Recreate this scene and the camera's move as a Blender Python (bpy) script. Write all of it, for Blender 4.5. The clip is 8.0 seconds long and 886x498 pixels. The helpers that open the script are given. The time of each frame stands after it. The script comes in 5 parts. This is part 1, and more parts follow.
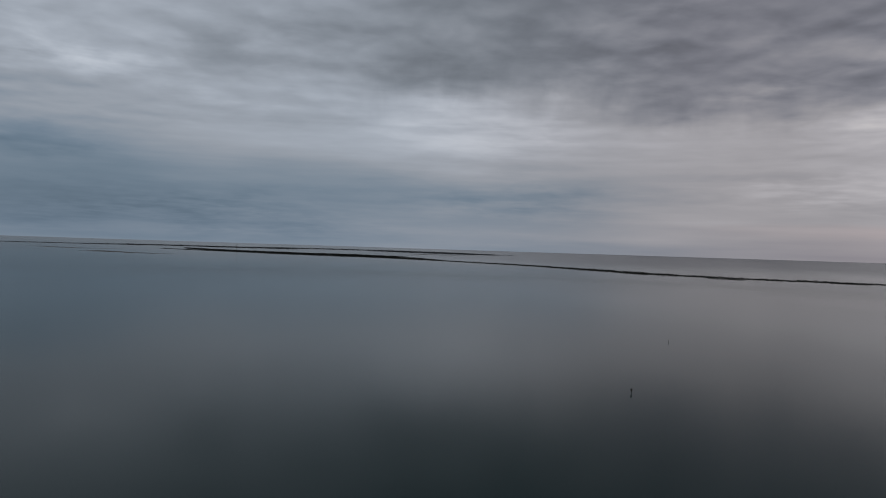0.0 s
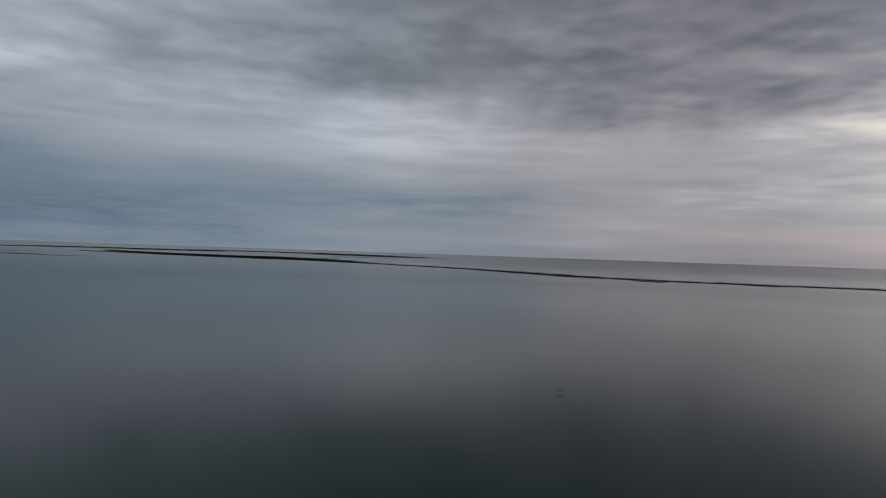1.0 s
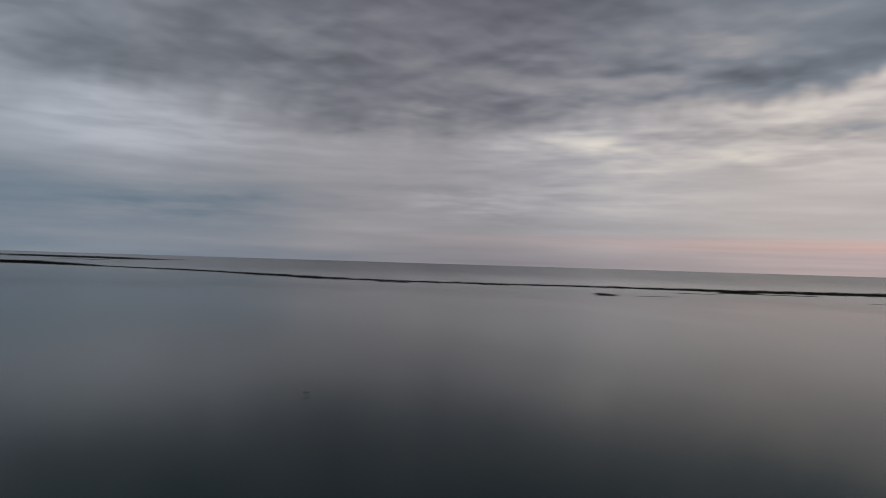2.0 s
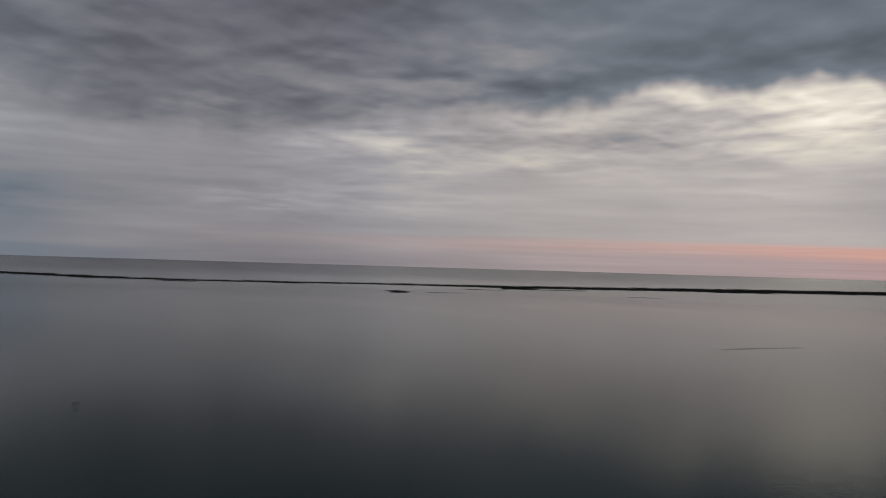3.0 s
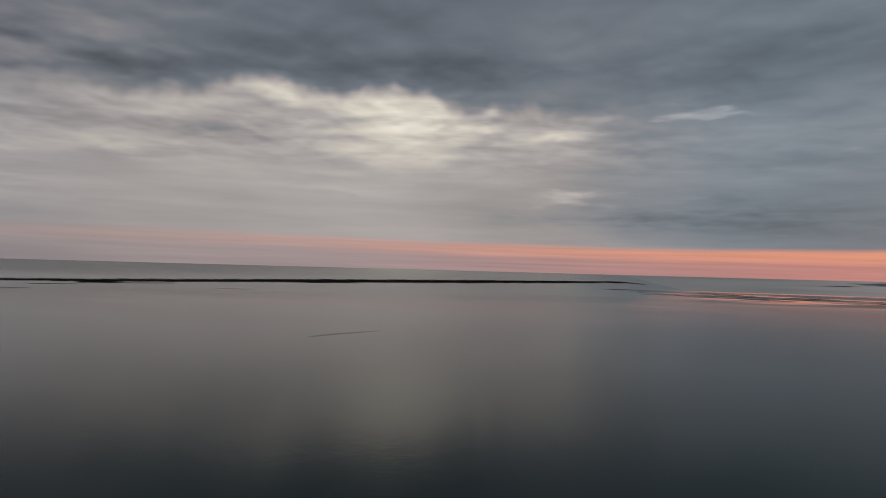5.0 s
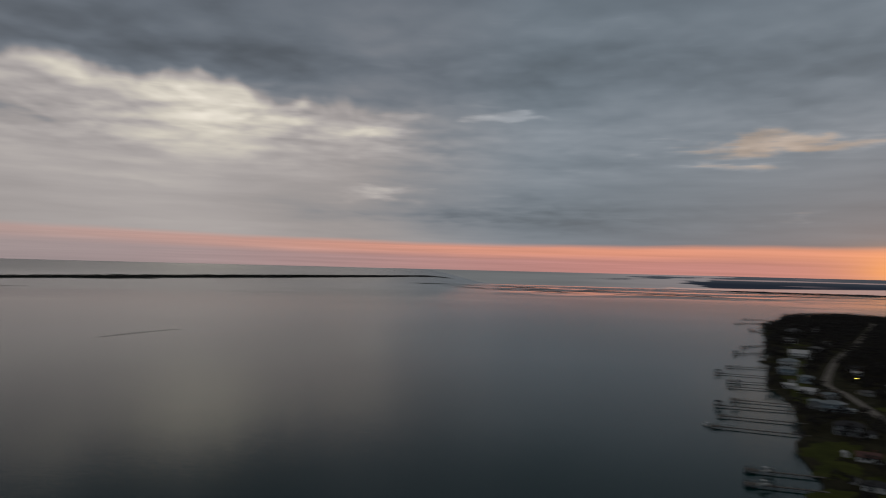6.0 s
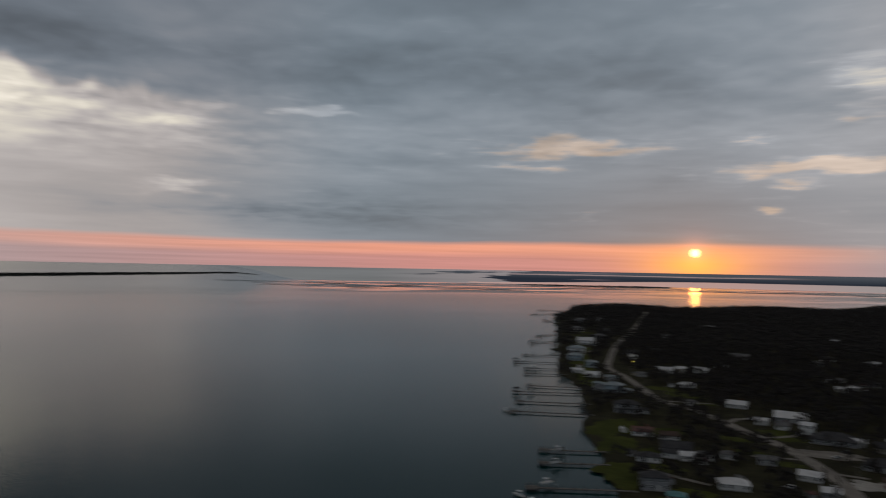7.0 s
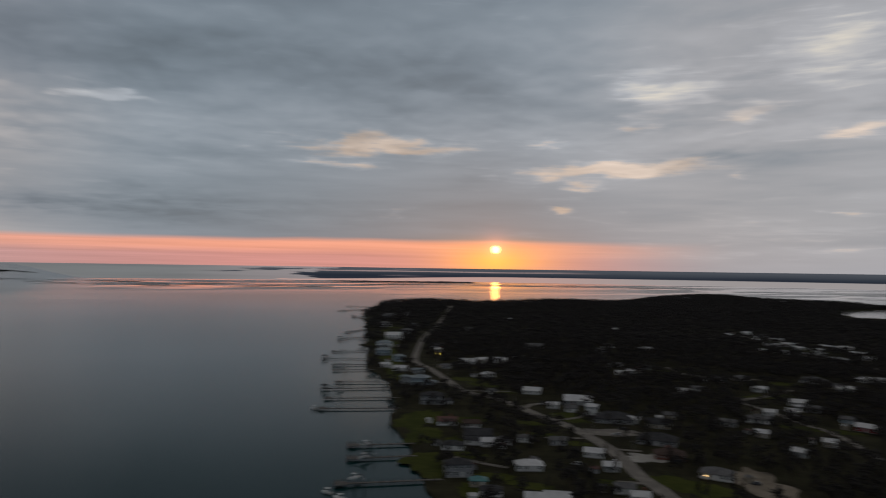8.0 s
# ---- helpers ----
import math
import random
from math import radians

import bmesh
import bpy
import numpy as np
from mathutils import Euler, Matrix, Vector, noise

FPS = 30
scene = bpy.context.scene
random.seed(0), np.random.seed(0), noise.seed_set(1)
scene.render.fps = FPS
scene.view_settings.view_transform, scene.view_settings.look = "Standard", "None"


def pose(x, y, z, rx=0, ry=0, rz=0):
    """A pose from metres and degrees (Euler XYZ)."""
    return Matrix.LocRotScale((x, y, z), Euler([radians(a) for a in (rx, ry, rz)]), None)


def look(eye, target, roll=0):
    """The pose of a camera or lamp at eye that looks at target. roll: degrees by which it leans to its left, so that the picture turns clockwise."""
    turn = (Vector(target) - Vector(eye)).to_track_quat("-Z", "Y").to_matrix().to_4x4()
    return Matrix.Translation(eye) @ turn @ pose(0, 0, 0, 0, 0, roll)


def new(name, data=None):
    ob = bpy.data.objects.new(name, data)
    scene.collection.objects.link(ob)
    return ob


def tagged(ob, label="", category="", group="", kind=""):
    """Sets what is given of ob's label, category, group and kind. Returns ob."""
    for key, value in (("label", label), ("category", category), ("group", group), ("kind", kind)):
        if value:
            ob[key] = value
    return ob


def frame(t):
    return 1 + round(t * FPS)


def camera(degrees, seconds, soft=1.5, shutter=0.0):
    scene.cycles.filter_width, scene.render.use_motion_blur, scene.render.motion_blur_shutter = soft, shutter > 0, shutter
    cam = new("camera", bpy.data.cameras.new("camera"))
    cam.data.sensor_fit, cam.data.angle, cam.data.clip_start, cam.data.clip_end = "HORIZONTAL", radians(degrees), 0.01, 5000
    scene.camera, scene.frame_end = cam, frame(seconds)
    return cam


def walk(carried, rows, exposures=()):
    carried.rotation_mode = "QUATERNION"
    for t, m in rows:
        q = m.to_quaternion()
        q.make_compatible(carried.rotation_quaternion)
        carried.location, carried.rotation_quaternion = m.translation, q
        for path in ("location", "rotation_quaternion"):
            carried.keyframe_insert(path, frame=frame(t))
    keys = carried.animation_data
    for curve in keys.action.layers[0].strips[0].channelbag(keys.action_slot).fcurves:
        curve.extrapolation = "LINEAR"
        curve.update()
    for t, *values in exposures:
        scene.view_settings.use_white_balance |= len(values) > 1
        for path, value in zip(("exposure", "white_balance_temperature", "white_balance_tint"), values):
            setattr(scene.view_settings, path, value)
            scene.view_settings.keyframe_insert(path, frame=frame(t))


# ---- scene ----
# The drone hovers over the sound and turns to its right: seconds, yaw, pitch, roll.
HEIGHT = 90.0
TURNS = [
    (0.0, 0.0, 0.03, -1.82), (0.5, -0.3, 0.12, -1.84), (0.8, -2.07, 0.28, -1.9), (1.0, -5.45, 0.43, -1.93), (1.2, -9.3, 0.65, -1.92), (1.5, -16.34, 0.97, -1.84), (1.7, -20.16, 1.07, -1.81),
    (3.0, -41.65, 1.49, -1.68), (3.5, -49.2, 1.58, -1.65), (4.0, -56.92, 1.63, -1.63), (4.5, -65.43, 1.69, -1.58), (4.7, -68.64, 1.69, -1.56),
    (5.8, -85.19, 1.64, -1.44), (6.0, -88.24, 1.62, -1.42), (6.5, -95.76, 1.63, -1.22), (7.0, -103.33, 1.6, -1.07), (7.5, -111.1, 1.58, -0.95),
    (8.0, -118.44, 1.54, -0.82),
]
cam = camera(63.2, 8.0, soft=1.0, shutter=0.9)
# the camera closes down as the bright sky comes into view
EXPOSURES = [(0.0, 0.0), (1.0, 0.0), (1.5, -0.05), (3.0, -0.36), (3.5, -0.45), (4.0, -0.53), (4.5, -0.58), (6.0, -0.56), (6.5, -0.48), (7.0, -0.38), (7.5, -0.32), (8.0, -0.28)]
walk(cam, [(t, pose(0, 0, HEIGHT, 90 + pitch, roll, yaw)) for t, yaw, pitch, roll in TURNS], EXPOSURES)


# ---- node helpers ----
class Kit:
    """Short ways to add nodes to one tree."""

    def __init__(self, tree):
        self.tree = tree
        tree.nodes.clear()

    def node(self, kind, ins=()):
        n = self.tree.nodes.new(kind)
        for key, value in dict(ins).items():
            self.put(n.inputs[key], value)
        return n

    def put(self, sock, value):
        if isinstance(value, bpy.types.NodeSocket):
            self.tree.links.new(value, sock)
        elif value is not None:
            if isinstance(value, tuple) and sock.type == "RGBA" and len(value) == 3:
                value = (*value, 1.0)
            sock.default_value = value

    def m(self, op, a, b=None, c=None):
        n = self.node("ShaderNodeMath", {0: a, 1: b, 2: c})
        n.operation = op
        return n.outputs[0]

    def add(self, *xs):
        total = xs[0]
        for x in xs[1:]:
            total = self.m("ADD", total, x)
        return total

    def mul(self, *xs):
        total = xs[0]
        for x in xs[1:]:
            total = self.m("MULTIPLY", total, x)
        return total

    def sub(self, a, b):
        return self.m("SUBTRACT", a, b)

    def step(self, x, lo, hi, a=0.0, b=1.0):
        """Smooth step of x from a at lo to b at hi."""
        if lo > hi:
            lo, hi, a, b = hi, lo, b, a
        n = self.node("ShaderNodeMapRange", {0: x, 1: lo, 2: hi, 3: a, 4: b})
        n.interpolation_type = "SMOOTHSTEP"
        return n.outputs[0]

    def vec(self, x, y, z):
        return self.node("ShaderNodeCombineXYZ", {0: x, 1: y, 2: z}).outputs[0]

    def noise(self, vector, scale, detail=4.0, rough=0.55, distort=0.0):
        ins = {"Vector": vector, "Scale": scale, "Detail": detail, "Roughness": rough, "Distortion": distort}
        return self.node("ShaderNodeTexNoise", ins).outputs[0]

    def mix(self, f, a, b):
        n = self.node("ShaderNodeMix")
        n.data_type = "RGBA"
        self.put(n.inputs[0], f)
        self.put(n.inputs[6], a)
        self.put(n.inputs[7], b)
        return n.outputs[2]

    def mix_value(self, f, a, b):
        return self.add(self.mul(a, self.sub(1.0, f)), self.mul(b, f))

    def vmath(self, op, a, b=None, scale=None):
        n = self.node("ShaderNodeVectorMath")
        n.operation = op
        self.put(n.inputs[0], a)
        self.put(n.inputs[1], b)
        self.put(n.inputs[3], scale)
        return n.outputs["Value"] if op in ("LENGTH", "DOT_PRODUCT") else n.outputs[0]

    def scaled(self, colour, f):
        return self.vmath("SCALE", colour, None, f)

    def plus(self, a, b):
        return self.vmath("ADD", a, b)


# ---- sky and sun ----
SUN_AZ, SUN_EL = 122.6, 1.54


def build_sky():
    world = bpy.data.worlds.new("dusk_sky")
    scene.world = world
    world.use_nodes = True
    k = Kit(world.node_tree)
    way = k.node("ShaderNodeTexCoord").outputs["Generated"]
    xyz = k.node("ShaderNodeSeparateXYZ", {0: way}).outputs
    el = k.mul(k.m("ARCSINE", xyz[2]), 57.29578)
    az = k.mul(k.m("ARCTAN2", xyz[0], xyz[1]), 57.29578)
    up = k.m("MAXIMUM", xyz[2], 0.0)
    depth = k.m("DIVIDE", 1.0, k.add(up, 0.10))
    # the cloud deck is a level sheet, so it crowds together towards the horizon
    sheet = k.vec(k.mul(xyz[0], depth), k.mul(xyz[1], depth), 0.0)
    inward = k.vec(k.mul(xyz[0], k.add(depth, 0.075)), k.mul(xyz[1], k.add(depth, 0.075)), 0.0)
    broad = k.noise(sheet, 0.9, 3.0, 0.5, 0.3)
    billow = k.noise(sheet, 1.9, 5.0, 0.48, 0.3)
    fine = k.noise(sheet, 5.2, 3.0, 0.42, 0.3)
    puff = k.noise(k.vec(k.mul(az, 0.34), k.mul(el, 0.22), 4.4), 1.0, 3.0, 0.5, 0.3)
    relief = k.sub(fine, k.noise(inward, 5.2, 3.0, 0.42, 0.3))
    streak = k.noise(k.vec(k.mul(az, 0.05), k.mul(el, 0.55), 3.7), 1.0, 5.0, 0.5, 0.3)
    wisp = k.noise(k.vec(k.mul(az, 0.11), k.mul(el, 1.15), 14.2), 1.0, 3.0, 0.5, 0.2)
    curl = k.noise(k.vec(k.mul(az, 0.16), k.mul(el, 0.5), 8.1), 1.0, 4.0, 0.55)
    curl2 = k.noise(k.vec(k.mul(az, 0.16), k.mul(el, 0.5), 21.7), 1.0, 4.0, 0.55)
    waz = k.add(az, k.mul(k.sub(curl, 0.5), 11.0))
    wel = k.add(el, k.mul(k.sub(curl2, 0.5), 3.4))

    def patch(at, az0, el0, half_az, half_el):
        v = k.vmath("DIVIDE", k.vmath("SUBTRACT", at, (az0, el0, 0.0)), (half_az, half_el, 1.0))
        return k.m("POWER", 0.3679, k.vmath("DOT_PRODUCT", v, v))

    def along_az(*rows):
        """A value that glides from bearing to bearing."""
        total = rows[0][1]
        for (a0, v0), (a1, v1) in zip(rows, rows[1:]):
            if v0 != v1:
                total = k.add(total, k.step(az, a0, a1, 0.0, v1 - v0))
        return total

    # the ragged lower lip of the thick deck, by bearing
    lip = along_az((-32, 13.5), (-20, 13.0), (-12, 13.2), (-4, 11.8), (4, 12.3), (12, 11.8), (19, 10.4), (31, 10.6), (37, 11.7), (52, 12.7), (60, 14.3), (66, 13.3), (70, 14.0), (75, 12.6), (84, 12.0), (96, 11.9))
    ragged = k.add(el, k.mul(k.sub(fine, 0.5), 1.5), k.mul(k.sub(puff, 0.5), 3.6), k.mul(k.sub(billow, 0.5), 1.6))
    under = k.sub(lip, ragged)
    soft = along_az((30, 2.2), (52, 0.75), (78, 0.75), (92, 3.0))
    deck = k.step(k.m("DIVIDE", under, soft), 1.0, -1.0)
    # how bright the sky is under the lip and in the deck itself
    thin = along_az((-30, 0.31), (-14, 0.36), (0, 0.40), (12, 0.35), (28, 0.32), (42, 0.42), (56, 0.50), (68, 0.53), (78, 0.46), (89, 0.415), (104, 0.355), (122, 0.34), (133, 0.42), (150, 0.45))
    thick = along_az((-30, 0.37), (-14, 0.31), (0, 0.225), (10, 0.195), (22, 0.19), (36, 0.235), (50, 0.255), (64, 0.235), (86, 0.285), (100, 0.285), (114, 0.285), (127, 0.35), (140, 0.44), (150, 0.46))
    thin = k.mul(thin, k.add(1.0, k.mul(along_az((48, 0.0), (60, 0.16), (70, 0.30), (80, 0.14), (90, 0.0)), k.step(under, 6.0, 0.0))))
    thin = k.mul(thin, k.sub(1.0, k.mul(k.step(az, 26.0, 2.0), k.mul(k.step(el, 9.0, 4.5), k.step(el, 0.2, 2.4, 0.22, 0.34)))))
    # heavier cloud over the setting sun
    thin = k.mul(thin, k.sub(1.0, k.mul(k.mul(k.step(az, 84.0, 100.0), k.step(az, 142.0, 128.0)), k.mul(k.step(el, 7.5, 4.2), 0.17))))
    thin = k.mul(thin, k.add(1.0, k.mul(k.step(el, 1.9, -0.1), along_az((-30, -0.08), (20, -0.2), (60, -0.14), (90, 0.0)))))
    grain = k.noise(sheet, 13.0, 3.0, 0.55, 0.2)
    lumps = k.add(k.mul(k.sub(grain, 0.5), 0.16), k.mul(k.sub(broad, 0.5), 0.5), k.mul(k.sub(billow, 0.5), 1.0), k.mul(k.sub(fine, 0.5), 0.34), k.mul(relief, 0.38))
    thick = k.mul(thick, k.add(1.0, k.mul(along_az((-30, 0.6), (0, 0.8), (18, 1.05), (46, 1.0), (60, 0.7), (82, 0.5), (150, 0.5)), lumps)))
    bands = k.add(k.mul(k.sub(streak, 0.5), 0.42), k.mul(k.sub(wisp, 0.5), 0.26), k.mul(lumps, k.step(el, 6.0, 11.5, 0.0, 1.0), along_az((40, 0.45), (56, 1.15), (82, 1.0), (96, 0.5))))
    thin = k.mul(thin, k.add(1.0, bands))
    level = k.add(thin, k.mul(deck, k.sub(thick, thin)))
    # unseen sky: dimmed above the view to darken water, raised overhead to light land
    level = k.mul(level, k.sub(1.0, k.mul(k.step(el, 17.5, 26.0), along_az((30, 0.60), (62, 0.45)))), k.step(el, 30.0, 65.0, 1.0, 1.7))
    lit, slate = 0.0, 0.0
    spot = k.vec(waz, wel, 0.0)
    for rows in (LIT_0, LIT_1, LIT_2, LIT_3):
        for row in rows:
            lit = k.m("MULTIPLY_ADD", patch(spot, *row[:4]), row[4], lit)
    for rows in (SLATE_0, SLATE_1, SLATE_2):
        for row in rows:
            slate = k.m("MULTIPLY_ADD", patch(spot, *row[:4]), row[4], slate)
    shred = k.noise(k.vec(k.mul(az, 0.20), k.add(k.mul(el, 1.7), k.mul(az, 0.03)), 31.0), 1.0, 5.0, 0.58, 0.35)
    torn = k.step(k.add(lit, k.mul(k.sub(shred, 0.5), 1.25)), 0.08, 0.92, 0.0, 0.62)
    lit = k.mix_value(k.step(az, 70.0, 90.0), lit, torn)
    crisp = k.step(k.add(k.mul(billow, 0.55), k.mul(wisp, 0.4), k.mul(fine, 0.25)), 0.46, 0.74, 0.5, 1.3)
    level = k.mul(level, k.add(1.0, k.mul(lit, crisp, along_az((-24, 0.6), (-10, 0.3), (12, 0.3), (26, 0.6), (44, 0.6), (56, 0.22), (74, 0.26), (82, 0.7), (92, 0.9), (106, 1.0)))))
    level = k.mul(level, k.sub(1.0, k.m("MINIMUM", k.mul(slate, k.step(k.add(k.mul(billow, 0.6), k.mul(fine, 0.6)), 0.40, 0.80, 1.1, 0.45)), 0.6)))
    bright = k.m("MAXIMUM", level, 0.05)
    norm = along_az((26, 1.0), (60, 1.42), (104, 1.40), (150, 1.35))
    level = k.m("DIVIDE", bright, norm)
    # thin cloud is warm where it is lit through, thick cloud is slate
    north = k.mix(k.step(el, 9.0, 14.0), (0.64, 0.97, 1.38), (0.86, 0.98, 1.16))
    cool = k.mix(k.step(az, -22.0, 6.0), north, (0.88, 0.98, 1.15))
    cool = k.mix(k.mul(k.step(az, 0.0, 22.0), k.step(az, 52.0, 30.0)), cool, (0.95, 0.97, 1.15))
    cool = k.mix(k.mul(k.step(az, 30.0, 0.0), k.step(el, 10.0, 5.0)), cool, (0.66, 0.97, 1.32))
    cool = k.mix(k.step(az, 48.0, 66.0), cool, (0.85, 0.978, 1.16))
    warm = k.mix(k.step(az, -10.0, 25.0), (0.90, 1.0, 1.16), (1.02, 0.99, 1.06))
    warm = k.mix(k.step(az, 34.0, 52.0), warm, (1.075, 0.99, 0.975))
    warm = k.mix(k.step(az, 80.0, 98.0), warm, (0.89, 1.0, 1.13))
    warm = k.mix(k.step(az, 124.0, 140.0), warm, (0.98, 0.995, 1.06))
    cool = k.mix(k.step(az, 84.0, 98.0), cool, (0.80, 0.985, 1.18))
    tint = k.mix(k.step(level, 0.15, 0.34), cool, warm)
    tint = k.mix(k.mul(k.step(level, 0.34, 0.62), k.step(az, 24.0, 46.0, 0.15, 1.0)), tint, k.mix(k.mul(k.step(az, 90.0, 112.0), k.step(el, 12.0, 9.5)), (1.08, 1.0, 0.87), (1.20, 0.97, 0.80)))
    tint = k.mix(k.mul(k.step(lit, 0.05, 0.6), k.mul(k.step(az, 92.0, 108.0), k.step(el, 13.5, 9.5))), tint, (1.17, 0.98, 0.85))
    tint = k.mix(k.step(el, 22.0, 40.0), tint, (1.04, 1.0, 0.96))
    sky = k.scaled(tint, bright)
    # the clear strip under the deck
    edge = k.add(el, k.mul(k.sub(streak, 0.5), 0.8), k.step(az, 58.0, 90.0, 0.0, 0.45))
    along = k.mul(k.step(az, 12.0, 92.0), k.step(az, 141.0, 123.0))
    strip = k.mul(k.step(edge, 2.75, 2.2), along, k.step(az, 100.0, 112.0, 1.0, 0.88))
    strip_tone = k.mix(k.step(az, 50.0, 112.0), (0.50, 0.30, 0.27), (0.80, 0.32, 0.21))
    strip_low = k.mix(k.step(az, 60.0, 115.0), (0.36, 0.26, 0.265), (0.57, 0.24, 0.21))
    strip_tone = k.mix(k.step(edge, 2.0, 1.2), strip_tone, strip_low)
    veil = k.noise(k.vec(k.mul(az, 0.06), k.add(k.mul(el, 3.6), k.mul(az, 0.02)), 5.0), 1.0, 4.0, 0.6, 0.3)
    strip_tone = k.scaled(strip_tone, k.mul(norm, k.add(1.0, k.mul(k.sub(veil, 0.5), 0.6))))
    sky = k.mix(k.mul(strip, 0.95), sky, strip_tone)
    # the sun and the glow of the haze round it
    da = k.sub(az, SUN_AZ)
    de = k.sub(el, SUN_EL)
    far = k.m("SQRT", k.add(k.mul(da, da), k.mul(de, de)))
    wide = k.m("EXPONENT", k.mul(k.add(k.m("POWER", k.m("ABSOLUTE", k.m("DIVIDE", da, 3.6)), 1.5), k.m("POWER", k.m("ABSOLUTE", k.m("DIVIDE", k.sub(el, 0.6), 1.2)), 2.0)), -1.0))
    sky = k.mix(k.mul(wide, 0.88), sky, (1.75, 0.72, 0.11))
    halo = k.m("EXPONENT", k.mul(far, -1.9))
    sky = k.plus(sky, k.scaled((1.15, 0.33, 0.20), halo))
    disc = k.step(far, 0.37, 0.19)
    sky = k.plus(sky, k.scaled((5.5, 3.8, 1.1), disc))
    # clear air above, seen through the deck
    air = k.node("ShaderNodeTexSky")
    air.sky_type, air.sun_disc = "NISHITA", False
    air.sun_elevation, air.sun_rotation = radians(SUN_EL), radians(SUN_AZ)
    sky = k.plus(sky, k.scaled(air.outputs[0], 0.006))
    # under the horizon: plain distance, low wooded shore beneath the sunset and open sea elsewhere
    # its bluish haze and sunset reflections on water are painted into these colours
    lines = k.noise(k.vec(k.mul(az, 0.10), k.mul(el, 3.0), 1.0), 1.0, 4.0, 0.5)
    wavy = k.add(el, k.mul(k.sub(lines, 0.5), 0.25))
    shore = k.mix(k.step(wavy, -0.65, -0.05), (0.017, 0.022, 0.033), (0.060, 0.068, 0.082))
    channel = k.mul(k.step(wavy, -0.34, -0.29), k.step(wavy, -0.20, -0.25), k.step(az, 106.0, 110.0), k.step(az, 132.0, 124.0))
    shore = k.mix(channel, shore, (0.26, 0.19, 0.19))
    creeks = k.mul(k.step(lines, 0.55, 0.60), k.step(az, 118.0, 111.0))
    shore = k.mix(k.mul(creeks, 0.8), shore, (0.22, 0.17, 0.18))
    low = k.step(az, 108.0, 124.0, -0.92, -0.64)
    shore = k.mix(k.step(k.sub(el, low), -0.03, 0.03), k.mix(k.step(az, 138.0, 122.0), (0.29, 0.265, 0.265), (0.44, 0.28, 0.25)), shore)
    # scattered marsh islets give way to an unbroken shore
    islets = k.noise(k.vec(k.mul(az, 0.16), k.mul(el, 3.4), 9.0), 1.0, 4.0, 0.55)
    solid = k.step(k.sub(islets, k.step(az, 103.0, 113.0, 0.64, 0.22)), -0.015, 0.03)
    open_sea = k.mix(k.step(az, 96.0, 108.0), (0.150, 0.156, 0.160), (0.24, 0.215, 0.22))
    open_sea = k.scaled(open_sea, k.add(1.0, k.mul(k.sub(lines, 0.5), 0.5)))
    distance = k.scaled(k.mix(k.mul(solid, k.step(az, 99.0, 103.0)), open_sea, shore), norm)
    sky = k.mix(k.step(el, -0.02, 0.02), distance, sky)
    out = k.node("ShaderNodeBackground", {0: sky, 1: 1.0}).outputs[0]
    k.node("ShaderNodeOutputWorld", {0: out})


# lit-through and thick parts of the deck, by bearing: azimuth, height, two half-widths in degrees, strength
LIT_0 = [
    (-30, 13.7, 2.6, 1.98, 0.35), (-26.8, 12.7, 4.9, 0.91, 0.63), (-20, 11.2, 2, 0.56, 0.34), (-13.1, 16.7, 10.2, 1.98, 0.28), (3.1, 8.6, 7.8, 4.45, 0.39), (6, 9.7, 8.6, 2.47, 0.26), (9.1, 17.6, 12.4, 1.98, 0.21),
    (11, 16.8, 4.1, 1.14, 0.42), (13.3, 14, 3.9, 0.68, 0.42), (13.4, 13.9, 3.5, 0.68, 0.16), (22.8, 12, 3.5, 0.79, 0.42), (23.8, 12.2, 4.1, 0.68, 0.16), (27.5, 4.7, 5.8, 1.24, 0.26), (28, 5.2, 9.2, 0.79, 0.21),
]
LIT_1 = [
    (33.3, 9.6, 7.6, 1.14, 0.42), (35, 9.6, 5.2, 0.64, 0.23), (38.2, 8.7, 11.9, 3.96, 0.25), (38.8, 11.8, 4.1, 0.71, 0.15), (40.1, 7.4, 9.1, 2.47, 0.26), (40.5, 15.3, 12, 2.97, 0.18), (41.8, 16.7, 8.1, 2.47, 0.21),
    (44.2, 11, 8.6, 2.47, 0.14), (46.5, 8.4, 3.1, 0.49, 0.26), (51, 8.5, 4.9, 0.71, 0.38), (61.2, 14, 2.8, 0.71, 0.3), (64.2, 6, 3.5, 0.31, 0.25), (65.1, 6.1, 6.9, 0.62, 0.19), (65.3, 13.3, 4, 0.74, 0.96),
]
LIT_2 = [
    (67.1, 12.2, 3.8, 1.09, 0.53), (67.7, 8.7, 11.3, 2.23, 0.61), (68.1, 10.7, 14.6, 3.46, 0.35), (70.3, 12.7, 4.4, 1.09, 1.31), (73, 10.9, 2.9, 0.89, 1.05), (77.4, 12.9, 1.9, 0.37, 0.63), (82.5, 10.6, 2.7, 0.56, 0.69),
    (83.4, 6.1, 2.7, 0.37, 0.44), (83.5, 6.1, 1.9, 0.31, 0.44), (84.1, 11.8, 1.8, 0.31, 0.5), (93.1, 11.8, 2.5, 0.37, 0.5), (93.2, 12, 2, 0.49, 0.25), (93.2, 12, 2.3, 0.37, 0.5), (110, 8.2, 3.3, 0.43, 0.5),
]
